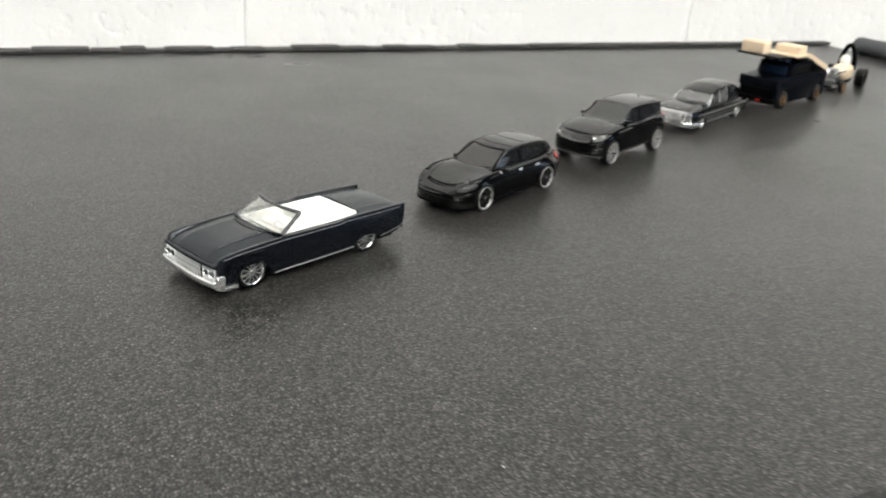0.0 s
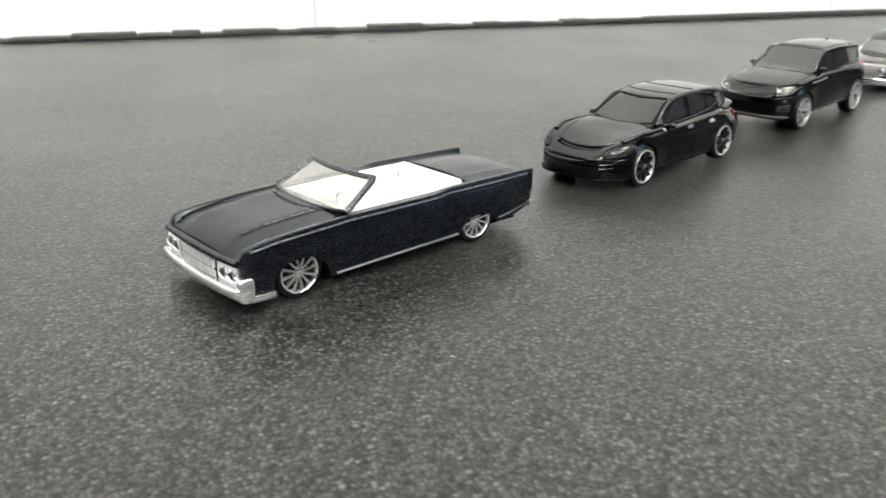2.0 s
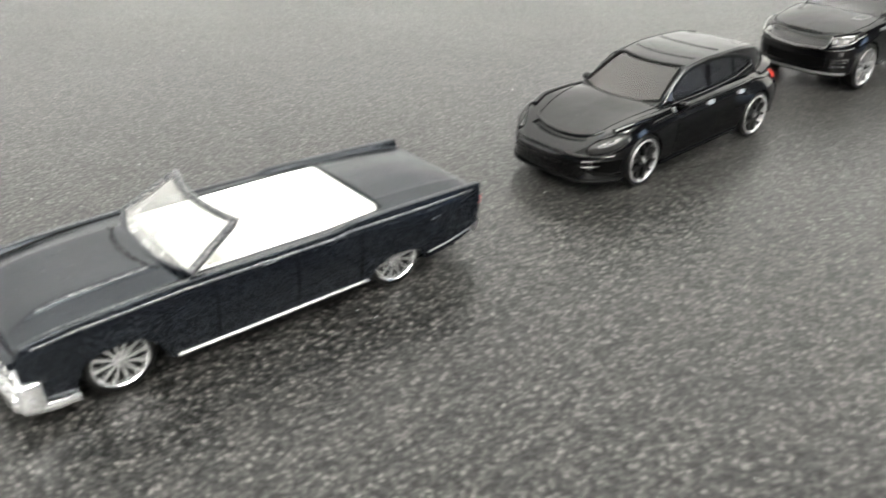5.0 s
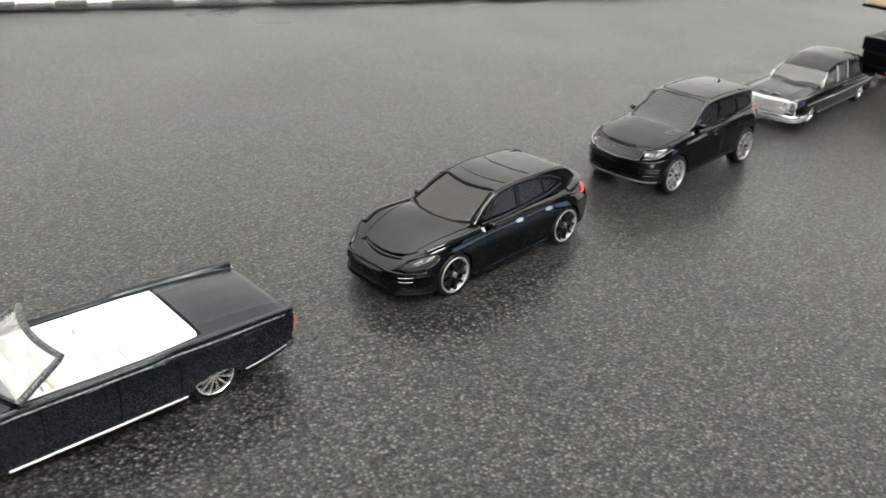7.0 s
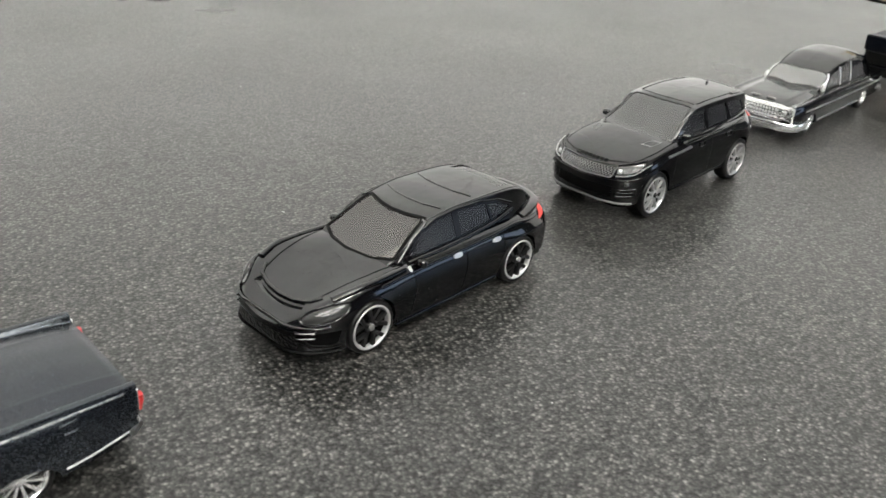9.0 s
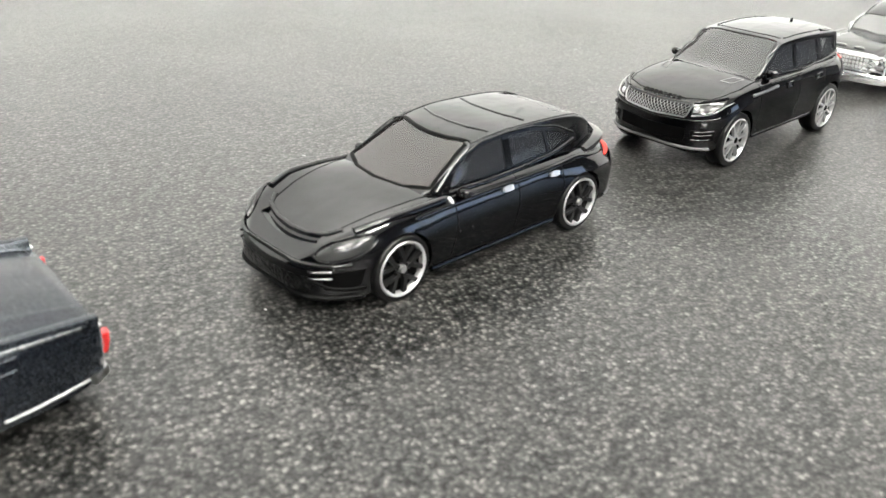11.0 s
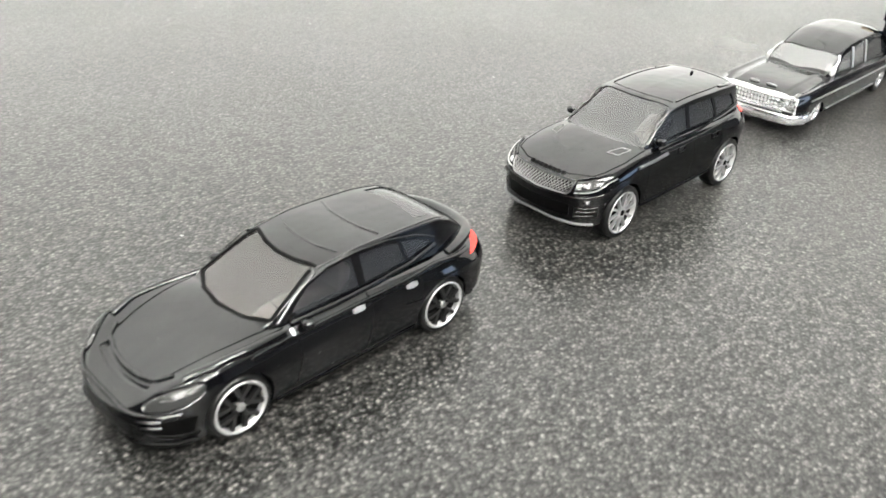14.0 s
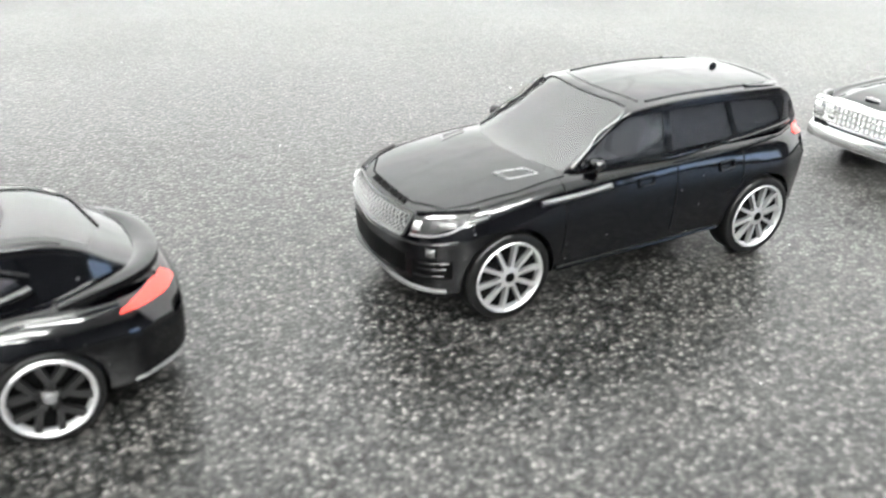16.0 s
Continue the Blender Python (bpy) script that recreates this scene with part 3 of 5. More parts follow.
    part("steering_wheel", smooth(sweep([(6.6 + 0.55 * math.sin(a), 5.2 + 2.7 * math.cos(a), 13.0 + 2.3 * math.sin(a)) for a in [k * math.pi / 10 for k in range(20)]], 0.5, 0.5, (1, 0, 0), True, 6), 60), WHITE, tub)
    part("steering_column", sweep([(9, 5.2, 12.2), (6.6, 5.2, 13.0)], 0.7), WHITE, tub)
    # windscreen
    def arc(x, y, z, bow, n=9):
        return [(x + bow * (1 - (2 * k / (n - 1) - 1) ** 2), y * (1 - 2 * k / (n - 1)), z) for k in range(n)]
    top, low = arc(3.1, 10.4, 18.7, 1.6), arc(11.4, 12.2, 13.9, 2.8)
    screen = part("windscreen", slab([(0, 0, 0), (1, 0, 0), (0, 1, 0)], 0.1), CLEAR, car, "clear plastic windscreen")
    bm = bmesh.new()
    rows = [[bm.verts.new(Vector(a).lerp(Vector(b), f) * MM) for a, b in zip(low, top)] for f in (0, 0.5, 1)]
    for r, q in zip(rows, rows[1:]):
        for k in range(len(r) - 1):
            bm.faces.new((r[k], r[k + 1], q[k + 1], q[k]))
    bmesh.ops.solidify(bm, geom=bm.faces[:], thickness=0.3 * MM)
    bm.to_mesh(screen.data)
    bm.free()
    frame_line = [low[0]] + [tuple(Vector(low[0]).lerp(Vector(top[0]), f)) for f in (0.33, 0.66, 0.93)] + top + [tuple(Vector(low[-1]).lerp(Vector(top[-1]), f)) for f in (0.93, 0.66, 0.33)] + [low[-1]]
    part("windscreen_frame", smooth(sweep(frame_line, 1.15, 1.15, (1, 0, 0.6)), 50), WORN, screen, "dark speckled windscreen frame")
    part("windscreen_base", smooth(sweep(low, 0.9, 0.9), 50), NAVY, screen)
    # bonnet, doors, trims
    for k in range(7):
        y = -6.6 + 2.2 * k
        part("cowl_vent", strip(tree, "T", [(13.9 + 0.9 * (1 - (y / 8) ** 2) + 1.4, y - 0.8), (15.0 + 0.9 * (1 - (y / 8) ** 2) + 0.3, y + 0.8)], 0.35, 0.12, 6), DARK, car)
    # Ridge strips: edge wear, and the glint of the rounded edge as colour.
    for s in (1, -1):
        part("ridge_wear_glint", strip(tree, "T", [(12, s * 13.2), (22, s * 13.2), (31.5, s * 13.0)], 0.3, 0.04, 50), RIDGE, car, "ridge edge with wear and painted highlight")
        part("bonnet_wear", strip(tree, "T", [(15.5, s * 7.55), (24, s * 7.5), (30.5, s * 7.4)], 0.3, 0.03, 40), WORN, car)
        part("ridge_wear_glint", strip(tree, "T", [(10, s * 13.3), (-10, s * 13.4)], 0.25, 0.03, 50), WORN, car)
    for s in (1, -1):
        part("fender_groove", strip(tree, "T", [(11.5, s * 12.35), (22, s * 12.35), (33.2, s * 11.9)], 0.4, 0.05, 40), DARK, car)
    part("bonnet_seam", strip(tree, "T", [(14.2, -8.3), (16.4, -4), (16.9, 0), (16.4, 4), (14.2, 8.3)], 0.25, 0.04, 40), DARK, car)
    for s in "LR":
        for x in (8.9, -3.9, -15.2):
            part("door_seam", strip(tree, s, [(x, 13.0), (x - 0.1, 10), (x + 0.2, 3.6)], 0.22, 0.05, 24), DARK, car)
        part("sill_trim", smooth(strip(tree, s, [(15.2, 3.1), (-16.2, 3.5)], 0.55, 0.4, 40), 50), CHROME_ROUGH, car, "thin chrome sill strip")
        part("rear_trim", smooth(strip(tree, s, [(-28.4, 4.5), (-38.6, 5.5)], 0.3, 0.2, 20), 50), CHROME_ROUGH, car)
        # This bead paints the bright reflection on the bevel below the top edge.
        part("ridge_line", smooth(strip(tree, s, [(33.0, 11.7), (28, 12.3), (12, 12.9), (-10.5, 12.7), (-13.5, 13.1), (-38, 12.6)], 0.4, 0.1, 70), 60), RIDGE, car, "side ridge with painted highlight")
        part("fender_slot", smooth(strip(tree, s, [(-28.6, 10.4), (-28.5, 11.9), (-30.8, 12.0), (-30.8, 10.5)], 0.5, 0.2, 36, True), 60), NAVY, car)
        for x in (1.5, -10.5):
            part("door_handle", strip(tree, s, [(x, 12.5), (x - 2.2, 12.5)], 0.45, 0.25, 10), NAVY, car)
        sy = 1 if s == "L" else -1
        lamp = part("tail_light", smooth(sweep([(-40.5, sy * 11.2, 7.8), (-40.9, sy * 11.2, 9.2), (-40.9, sy * 11.3, 10.4)], 1.3, 1.1, (1, 0, 0)), 50), DEEP_RED, car)
        part("surround", smooth(sweep([(-39.8, sy * 11.9, 6.9), (-40.0, sy * 11.9, 9.4), (-40.0, sy * 12.0, 12.2)], 1.9, 0.7, (1, 0, 0)), 50), CHROME, lamp)
    # nose
    def bow(z, y, fwd, half=13.0):
        return (35.9 + fwd - 0.7 * (y / half) ** 2, y, z)
    g = part("grille", smooth(sweep([bow(7.5, -13.0 + 26.0 * k / 16, -0.3) for k in range(17)], 1.5, 4.4), 50), GRILLE_SILVER, car, "chrome grille with dark gaps and twin headlights")
    for k in range(10):
        y = -6.3 + 1.4 * k
        part("grille_block", mm_box(*(bow(0, y, 0.2)[0] + d for d in (-0.6, 0.8)), y - 0.42, y + 0.42, 5.8, 9.2, 0.2), GRILLE_SILVER, g)
        part("grille_gap", mm_box(*(bow(0, y, 0.2)[0] + d for d in (-0.6, 0.3)), y + 0.5, y + 0.9, 5.8, 9.2, 0.02), DARK, g)
    for y in (-11.7, -9.1, 9.1, 11.7):
        h = part("headlight", smooth(lathe([(1.35, -0.5), (1.35, 0.25), (1.1, 0.45), (0.95, 0.2), (0.1, 0.35)], 24), 35), CHROME, g, "round chrome headlight")
        h.matrix_basis = pose(bow(0, y, 0.3)[0] * MM, y * MM, 7.5 * MM, 0, 0, -90)
        part("lens", smooth(ball(bow(0, y, 0.55)[0], y, 7.5, 0.35, 0.75, 0.75, 14), 60), HEAD_GLASS, g)
    part("grille_bar", smooth(sweep([bow(7.5, -7.2 + 14.4 * k / 8, 0.72) for k in range(9)], 0.3, 0.3), 50), DARK, g)
    part("brow", smooth(sweep([bow(9.9, -13.2 + 26.4 * k / 16, 0.1) for k in range(17)], 1.6, 1.2), 50), NAVY, car)
    line = [(34.0, 14.0, 4.7)] + [bow(4.6, 13.6 - 27.2 * k / 14, 0.8) for k in range(15)] + [(34.0, -14.0, 4.7)]
    b = part("front_bumper", smooth(sweep(line, 1.8, 2.2), 50), CHROME, car, "wrap-round chrome front bumper")
    for s in (-1, 1):
        part("bumper_end", smooth(ball(34.4, s * 13.7, 5.0, 1.6, 1.0, 2.3, 20, 0.45), 40), CHROME, b)
        part("bumper_side", smooth(sweep([(34.8, s * 13.9, 3.1), (31.5, s * 14.3, 3.0), (28.8, s * 14.2, 2.9)], 0.8, 1.2), 50), CHROME, b)
    part("rear_bumper", smooth(sweep([(-38.5, 13.2, 5.4), (-40.3, 11.8, 5.4), (-40.8, 0, 5.4), (-40.3, -11.8, 5.4), (-38.5, -13.2, 5.4)], 0.9, 1.2), 50), CHROME_ROUGH, car)
    put_wheels(car, wheel_maker(5.0, 3.6, 4.0, 0.35, (12, 0.15, 0.3, 0, 0), CHROME, CHROME), 22.8, -22.3, 13.0, 5.0)
    return car


convertible()


# -- black estate --
def mirror_pair(car, x, y, z, size, material=None):
    for s in (-1, 1):
        m = part("wing_mirror", smooth(ball(x, s * y, z, size * 0.75, size, size * 0.7, 16, 0.75), 60), material or BLACK, car)
        part("stalk", smooth(sweep([(x, s * (y - size * 1.9), z - 0.4), (x, s * (y - size * 0.5), z - 0.3)], 0.8, 0.7), 60), DARK, m)


def hollow(me, cabin, x0, x1, inset, floor):
    return boolean(me, loft(cabin_section(cabin, inset, floor), x0, x1, 40), "DIFFERENCE")


def window(me, tree, car, name, side, upper, lower, material, span, nu=16, nv=8):
    """Cuts an opening through the shell and sets a pane into it. span: how deep the cut goes, in mm."""
    both = (1, -1) if side == "L" else (1,)
    ring = list(upper) + list(lower)[::-1]
    axis = {"L": "y", "T": "z"}[side]
    me = boolean(me, prism(ring, *span, axis), "DIFFERENCE")
    for s in both:
        pane = skin(tree, side if s > 0 else "R", upper, lower, -0.22, 0.25, nu, nv)
        part(name, pane, material, car)
    return me


def estate():
    car = car_empty("toy_estate_car", 0.029, 0.3304, -129.3, "gloss black toy estate car with smoked windows and silver-lipped wheels")
    T = dict(zb=[(-36.6, 6), (-35.2, 4.6), (-30, 3.2), (30, 2.4), (34.5, 2.8), (36.2, 4.5)], wb=[(-36.6, 3), (-35.9, 8), (-33, 11), (-29, 12.6), (27, 13), (31, 11.8), (33.6, 9.8), (35.1, 7.6), (35.9, 4.4), (36.2, 0.8)],
             zm=[(-36.6, 9), (0, 8.5), (36.2, 7)], wm=[(-36.6, 4), (-35.9, 8.6), (-33.4, 11), (-30, 13), (-22, 14.3), (-10, 13.5), (8, 13.5), (21, 14.1), (27, 13.5), (31, 12.0), (33.6, 10.0), (35.1, 7.8), (35.9, 4.6), (36.2, 0.9)],
             zs=[(-36.6, 11), (-33, 12.4), (-22, 14.2), (10, 13.5), (22, 13.9), (28, 12.9), (33, 10.2), (36.2, 7.5)], ws=[(-36.6, 3.8), (-35.9, 7.6), (-33, 9.6), (-28, 11.6), (-20, 12.7), (10, 12.5), (22, 12.6), (27, 12.0), (31, 10.4), (33.6, 8.2), (35.1, 6.2), (35.9, 3.6), (36.2, 0.6)],
             zc=[(-36.6, 11.2), (-35.4, 13.2), (-31, 14.6), (-15, 15.2), (14, 15.0), (22, 13.4), (28, 11.8), (32.5, 10.2), (35, 8.4), (36.2, 7.6)])
    C = dict(zb=[(-40, 11), (40, 11)], wb=[(-34, 7.5), (-30, 10.2), (-20, 11.5), (8, 11.5), (13, 10.7), (17, 7)], zr=[(-34, 13.6), (-30, 16.2), (-26.4, 18.8), (-23, 20.1), (-16, 20.8), (-6, 21.0), (3, 20.0), (8.5, 17.4), (13, 14.9), (17, 13)],
             wr=[(-34, 6.5), (-29, 8.2), (-15, 9.4), (3, 9.2), (9, 9.7), (13, 10), (17, 6.5)], zc=[(-34, 14.1), (-30, 16.9), (-26.4, 19.4), (-23, 20.7), (-16, 21.2), (-7, 21.4), (2.5, 20.5), (8.5, 18.1), (13, 15.9), (17, 13.9)])
    solid = boolean(loft(simple_section(T), -36.6, 36.2, 100), loft(cabin_section(C, crisp=True), -34, 17), "UNION")
    tree = tree_of(solid)
    me = solid
    for x in (21.0, -21.0):
        me = boolean(me, mesh_of(cyl(bmesh.new(), 5.9, -20, 20, x, 5.4, 56)), "DIFFERENCE")
    me = hollow(me, C, -28, 14.5, 1.0, 9.0)
    up, lo = [(2.6, 7.9), (3.9, 3.8), (4.3, 0), (3.9, -3.8), (2.6, -7.9)], [(12.6, 9.8), (14.9, 5.5), (15.8, 0), (14.9, -5.5), (12.6, -9.8)]
    me = window(me, tree, car, "windscreen", "T", up, lo, BROWN_GLASS, (12.6, 40))
    # Dark border: the seal, and the shade in the gap round the glass.
    part("windscreen_border", smooth(strip(tree, "T", up + lo[::-1], 0.7, 0.08, 90, True), 60), DARK, car, "black windscreen border, seal and painted gap shade")
    trough = [(32.6 - 0.022 * y * y, y, cast(tree, "T", 32.6 - 0.022 * y * y, y)[0].z / MM + 0.35) for y in [-7 + k for k in range(15)]]
    me = boolean(me, mesh_of(sweep(trough, 1.7, 1.5)), "DIFFERENCE")
    up, lo = [(-19.6, 7.0), (-20.6, 0), (-19.6, -7.0)], [(-27.4, 6.9), (-29.6, 0), (-27.4, -6.9)]
    me = window(me, tree, car, "rear_window", "T", up, lo, GREY_GLASS, (13.5, 40))
    me = window(me, tree, car, "side_window", "L", [(8.6, 15.6), (5.6, 18.0), (1.6, 19.5), (-3.4, 20.1)], [(8.6, 14.4), (5.6, 14.5), (1.6, 14.6), (-4.0, 14.8)], SMOKED, (-20, 20))
    me = window(me, tree, car, "side_window", "L", [(-5.0, 20.1), (-10, 19.9), (-13.4, 19.3)], [(-5.4, 14.9), (-10, 15.2), (-14.4, 15.6)], SMOKED, (-20, 20))
    me = window(me, tree, car, "quarter_window", "L", [(-14.0, 19.2), (-17.5, 18.5), (-20.4, 17.4)], [(-15.0, 15.7), (-18, 16.0), (-20.8, 16.8)], SMOKED, (-20, 20), 12, 5)
    part("body", smooth(me, 30), BLACK, car)
    seat = part("cabin", mm_box(-24, 11.5, -9.3, 9.3, 8.9, 10.0, 0.3), CABIN, car, "brown-grey moulded cabin floor with seats")
    part("dashboard", smooth(sweep([(12, y, 12.0) for y in range(-9, 10, 3)], 3.6, 2.6), 40), CABIN, seat)
    for x in (0, -11):
        for y in (-4.6, 4.6):
            part("seat", smooth(ball(x, y, 11.5, 3.4, 3.4, 2.0, 14, 0.6), 60), CABIN, seat)
            part("seat_back", smooth(ball(x - 3.6, y, 14.6, 1.2, 3.2, 4.2, 14, 0.6), 60), CABIN, seat)
    part("steering_wheel", smooth(sweep([(8 + 0.5 * math.sin(a), 4.6 + 2.2 * math.cos(a), 14 + 1.9 * math.sin(a)) for a in [k * math.pi / 8 for k in range(16)]], 0.5, 0.5, (1, 0, 0), True, 6), 60), DARK, seat)
    # roof panel lines, bonnet, doors
    for x in (-0.8, -9.6):
        part("roof_seam", strip(tree, "T", [(x - 1.0, 7.6), (x + 0.2, 4), (x + 0.5, 0), (x + 0.2, -4), (x - 1.0, -7.6)], 0.4, 0.16, 30), BLACK, car)
    for s in (1, -1):
        part("roof_rail", smooth(strip(tree, "T", [(3.0, s * 8.6), (-2, s * 8.8), (-8, s * 8.9), (-18, s * 8.7), (-25, s * 8.0)], 0.45, 0.14, 40), 60), BLACK, car)
        part("bonnet_seam", strip(tree, "T", [(12.6, s * 10.2), (19, s * 9.8), (25, s * 8.8), (30.4, s * 7.4)], 0.3, 0.05, 30), DARK, car)
    for s, side in ((1, "L"), (-1, "R")):
        ov = lambda f, g, n=13: [(s * (38 + 12.5 * math.cos(math.pi * (1 - k / (n - 1)))), 10.6 + 1.05 * math.cos(math.pi * (1 - k / (n - 1))) + g * f * math.sin(math.pi * k / (n - 1))) for k in range(n)]
        lamp = part("headlight", skin(tree, "N", ov(1.3, 1), ov(1.3, -1), 0.15, 0.6, 24, 11, 0.75), LAMP_GLASS, car, "dark clear headlight")
        ring = ov(1.35, 1, 15) + ov(1.35, -1, 15)[-2:0:-1]
        part("headlight_rim", smooth(strip(tree, "N", ring, 0.5, 0.5, 60, True), 60), BLACK, lamp)
        part("lamp_bulb", smooth(strip(tree, "N", [(s * 33, 10.5), (s * 39, 10.9)], 0.5, 0.95, 10), 60), GREY_PLASTIC, lamp)
        part("fender_crest", smooth(strip(tree, "T", [(28.0, s * 10.8), (24, s * 11.9), (18, s * 12.1), (11.5, s * 11.7)], 1.5, 0.6, 40), 80), BLACK, car)
        part("side_intake", skin(tree, "N", [(s * 29, 7.4), (s * 46, 7.6)], [(s * 30, 4.6), (s * 44, 5.0)], 0.05, 0.1, 12, 4), DARK, car)
        for z in (6.5, 7.6):
            part("intake_bar", smooth(strip(tree, "N", [(s * 24, z - 0.1), (s * 28, z), (s * 33, z + 0.1)], 0.55, 0.5, 18), 60), BLACK, car)
        part("intake_fold", smooth(strip(tree, "N", [(s * 25, 5.9), (s * 32, 4.9), (s * 40, 4.5), (s * 46, 4.6)], 0.6, 0.25, 24), 60), DARK, car)
        for x in (9.8, -4.6, -15.6):
            part("door_seam", strip(tree, side, [(x, 14.0), (x - 0.2, 9), (x + (0.8 if x > -10 else 4), 4.2 if x > -10 else 9.5)], 0.25, 0.05, 24), DARK, car)
        for x in (-2.0, -13.4):
            part("door_handle", skin(tree, side, [(x + 1.1, 12.75), (x, 12.95), (x - 1.1, 12.85)], [(x + 1.1, 12.2), (x, 12.05), (x - 1.1, 12.2)], 0.4, 0.6, 10, 4), SILVER, car, "small silver door handle")
        part("sill", smooth(strip(tree, side, [(14.6, 3.2), (-14.6, 3.5)], 1.0, 0.55, 30), 60), BLACK, car)
        part("sill_strip", smooth(strip(tree, side, [(14.4, 4.0), (-14.4, 4.3)], 0.25, 0.3, 30), 60), DARK, car)
        part("window_trim", smooth(strip(tree, side, [(9.8, 13.9), (1.6, 14.0), (-8, 14.3), (-15, 14.9), (-21.4, 16.2)], 1.1, 0.55, 36), 60), BLACK, car)
        part("shoulder_crease", smooth(strip(tree, side, [(18, 12.6), (5, 12.9), (-10, 13.3), (-20, 14.0), (-29, 13.2)], 0.9, 0.22, 40), 80), BLACK, car)
        # The left bead carries the pillar's highlight as colour; the right stays black.
        part("a_pillar_trim", smooth(strip(tree, side, [(11.6, 14.4), (7.6, 17.7), (3.4, 20.0)], 0.5, 0.35, 24), 60), PILLAR if s > 0 else BLACK, car)
        part("window_arch", smooth(strip(tree, side, [(10.4, 15.4), (6.2, 18.5), (1.6, 20.1), (-4.6, 20.7), (-11, 20.5), (-17, 19.5), (-21.6, 17.5)], 0.4, 0.3, 50), 60), BLACK, car)
        part("tail_light", skin(tree, "S", [(180 - s * 14, 13.2), (180 - s * 22, 13.2), (180 - s * 29, 12.95), (180 - s * 36, 12.6)], [(180 - s * 14, 12.3), (180 - s * 22, 12.1), (180 - s * 29, 12.1), (180 - s * 37, 12.3)], 0.15, 0.4, 12, 6), RED, car, "bright red tail light")
        part("rear_sill", smooth(strip(tree, "S", [(180 - s * 8, 5.0), (180 - s * 25, 4.9), (180 - s * 38, 4.6)], 0.4, 0.3, 20), 60), EDGE_GREY, car)
        part("marker_lamp", skin(tree, side, [(10.6, 13.6), (10.1, 13.6)], [(10.6, 12.9), (10.1, 12.9)], 0.3, 0.4, 4, 4), SILVER, car)
    part("lower_grille", skin(tree, "N", [(-27, 6.6), (-12, 6.4), (0, 6.3), (12, 6.4), (27, 6.6)], [(-24, 4.1), (0, 3.8), (24, 4.1)], 0.08, 0.15, 24, 6), MESH_GRILLE, car, "black mesh lower grille")
    part("bumper_crease", smooth(strip(tree, "N", [(k * 4.5, 8.2 + 0.006 * k * k) for k in range(-9, 10)], 0.7, 0.6, 50), 60), BLACK, car)
    part("splitter", smooth(strip(tree, "N", [(k * 5, 3.3) for k in range(-9, 10)], 0.8, 0.6, 40), 60), DARK, car)
    part("bonnet_lip", smooth(strip(tree, "T", [(28.4, 8.6), (30.2, 7.2), (31.2, 4), (31.5, 0), (31.2, -4), (30.2, -7.2), (28.4, -8.6)], 0.7, 0.35, 50), 60), BLACK, car)
    half = [(-23.5, 10.6, 14.0), (-26, 10.3, 14.5), (-28.8, 9.5, 14.9), (-31.6, 7.8, 14.8), (-33.4, 4.6, 14.7)]
    part("spoiler", smooth(sweep(chaikin(half + [(-34.0, 0, 14.6)] + [(x, -y, z) for x, y, z in half[::-1]], 2), 2.8, 1.5), 60), BLACK, car)
    mirror_pair(car, 8.0, 12.9, 14.2, 1.2)
    put_wheels(car, wheel_maker(5.45, 3.8, 4.5, 0.5, (5, 0.25, 0.4, 0.75, 6), SPOKE_BLACK, GREY_PLASTIC, LIP), 21, -21, 13.7, 5.45)
    return car


estate()


# -- black sport utility car --
MESH_WIRE = node_mat("grey_mesh_wire", grey(0.17), 0.4, 0.6)


def lattice(tree, upper, lower, count):
    """A diamond mesh of thin wires over the nose, between two lines."""
    up, lo = resample(upper, 41), resample(lower, 41)

    def at(u, v):
        k = min(max(u, 0.0), 1.0) * 40
        i = min(int(k), 39)
        return tuple((lo[i][c] * (1 - v) + up[i][c] * v) * (i + 1 - k) + (lo[i + 1][c] * (1 - v) + up[i + 1][c] * v) * (k - i) for c in (0, 1))
    bm = bmesh.new()
    lean = 0.13
    for way in (1, -1):
        for k in range(-3, count + 4):
            u0 = (k + 0.5) / count - (lean / 2 if way > 0 else -lean / 2)
            vs = [v / 12 for v in range(13) if 0 <= u0 + way * lean * v / 12 <= 1]
            if len(vs) > 2:
                add(bm, strip(tree, "N", [at(u0 + way * lean * v, v) for v in (vs[0], vs[-1])], 0.17, 0.25, 6))
    return bm


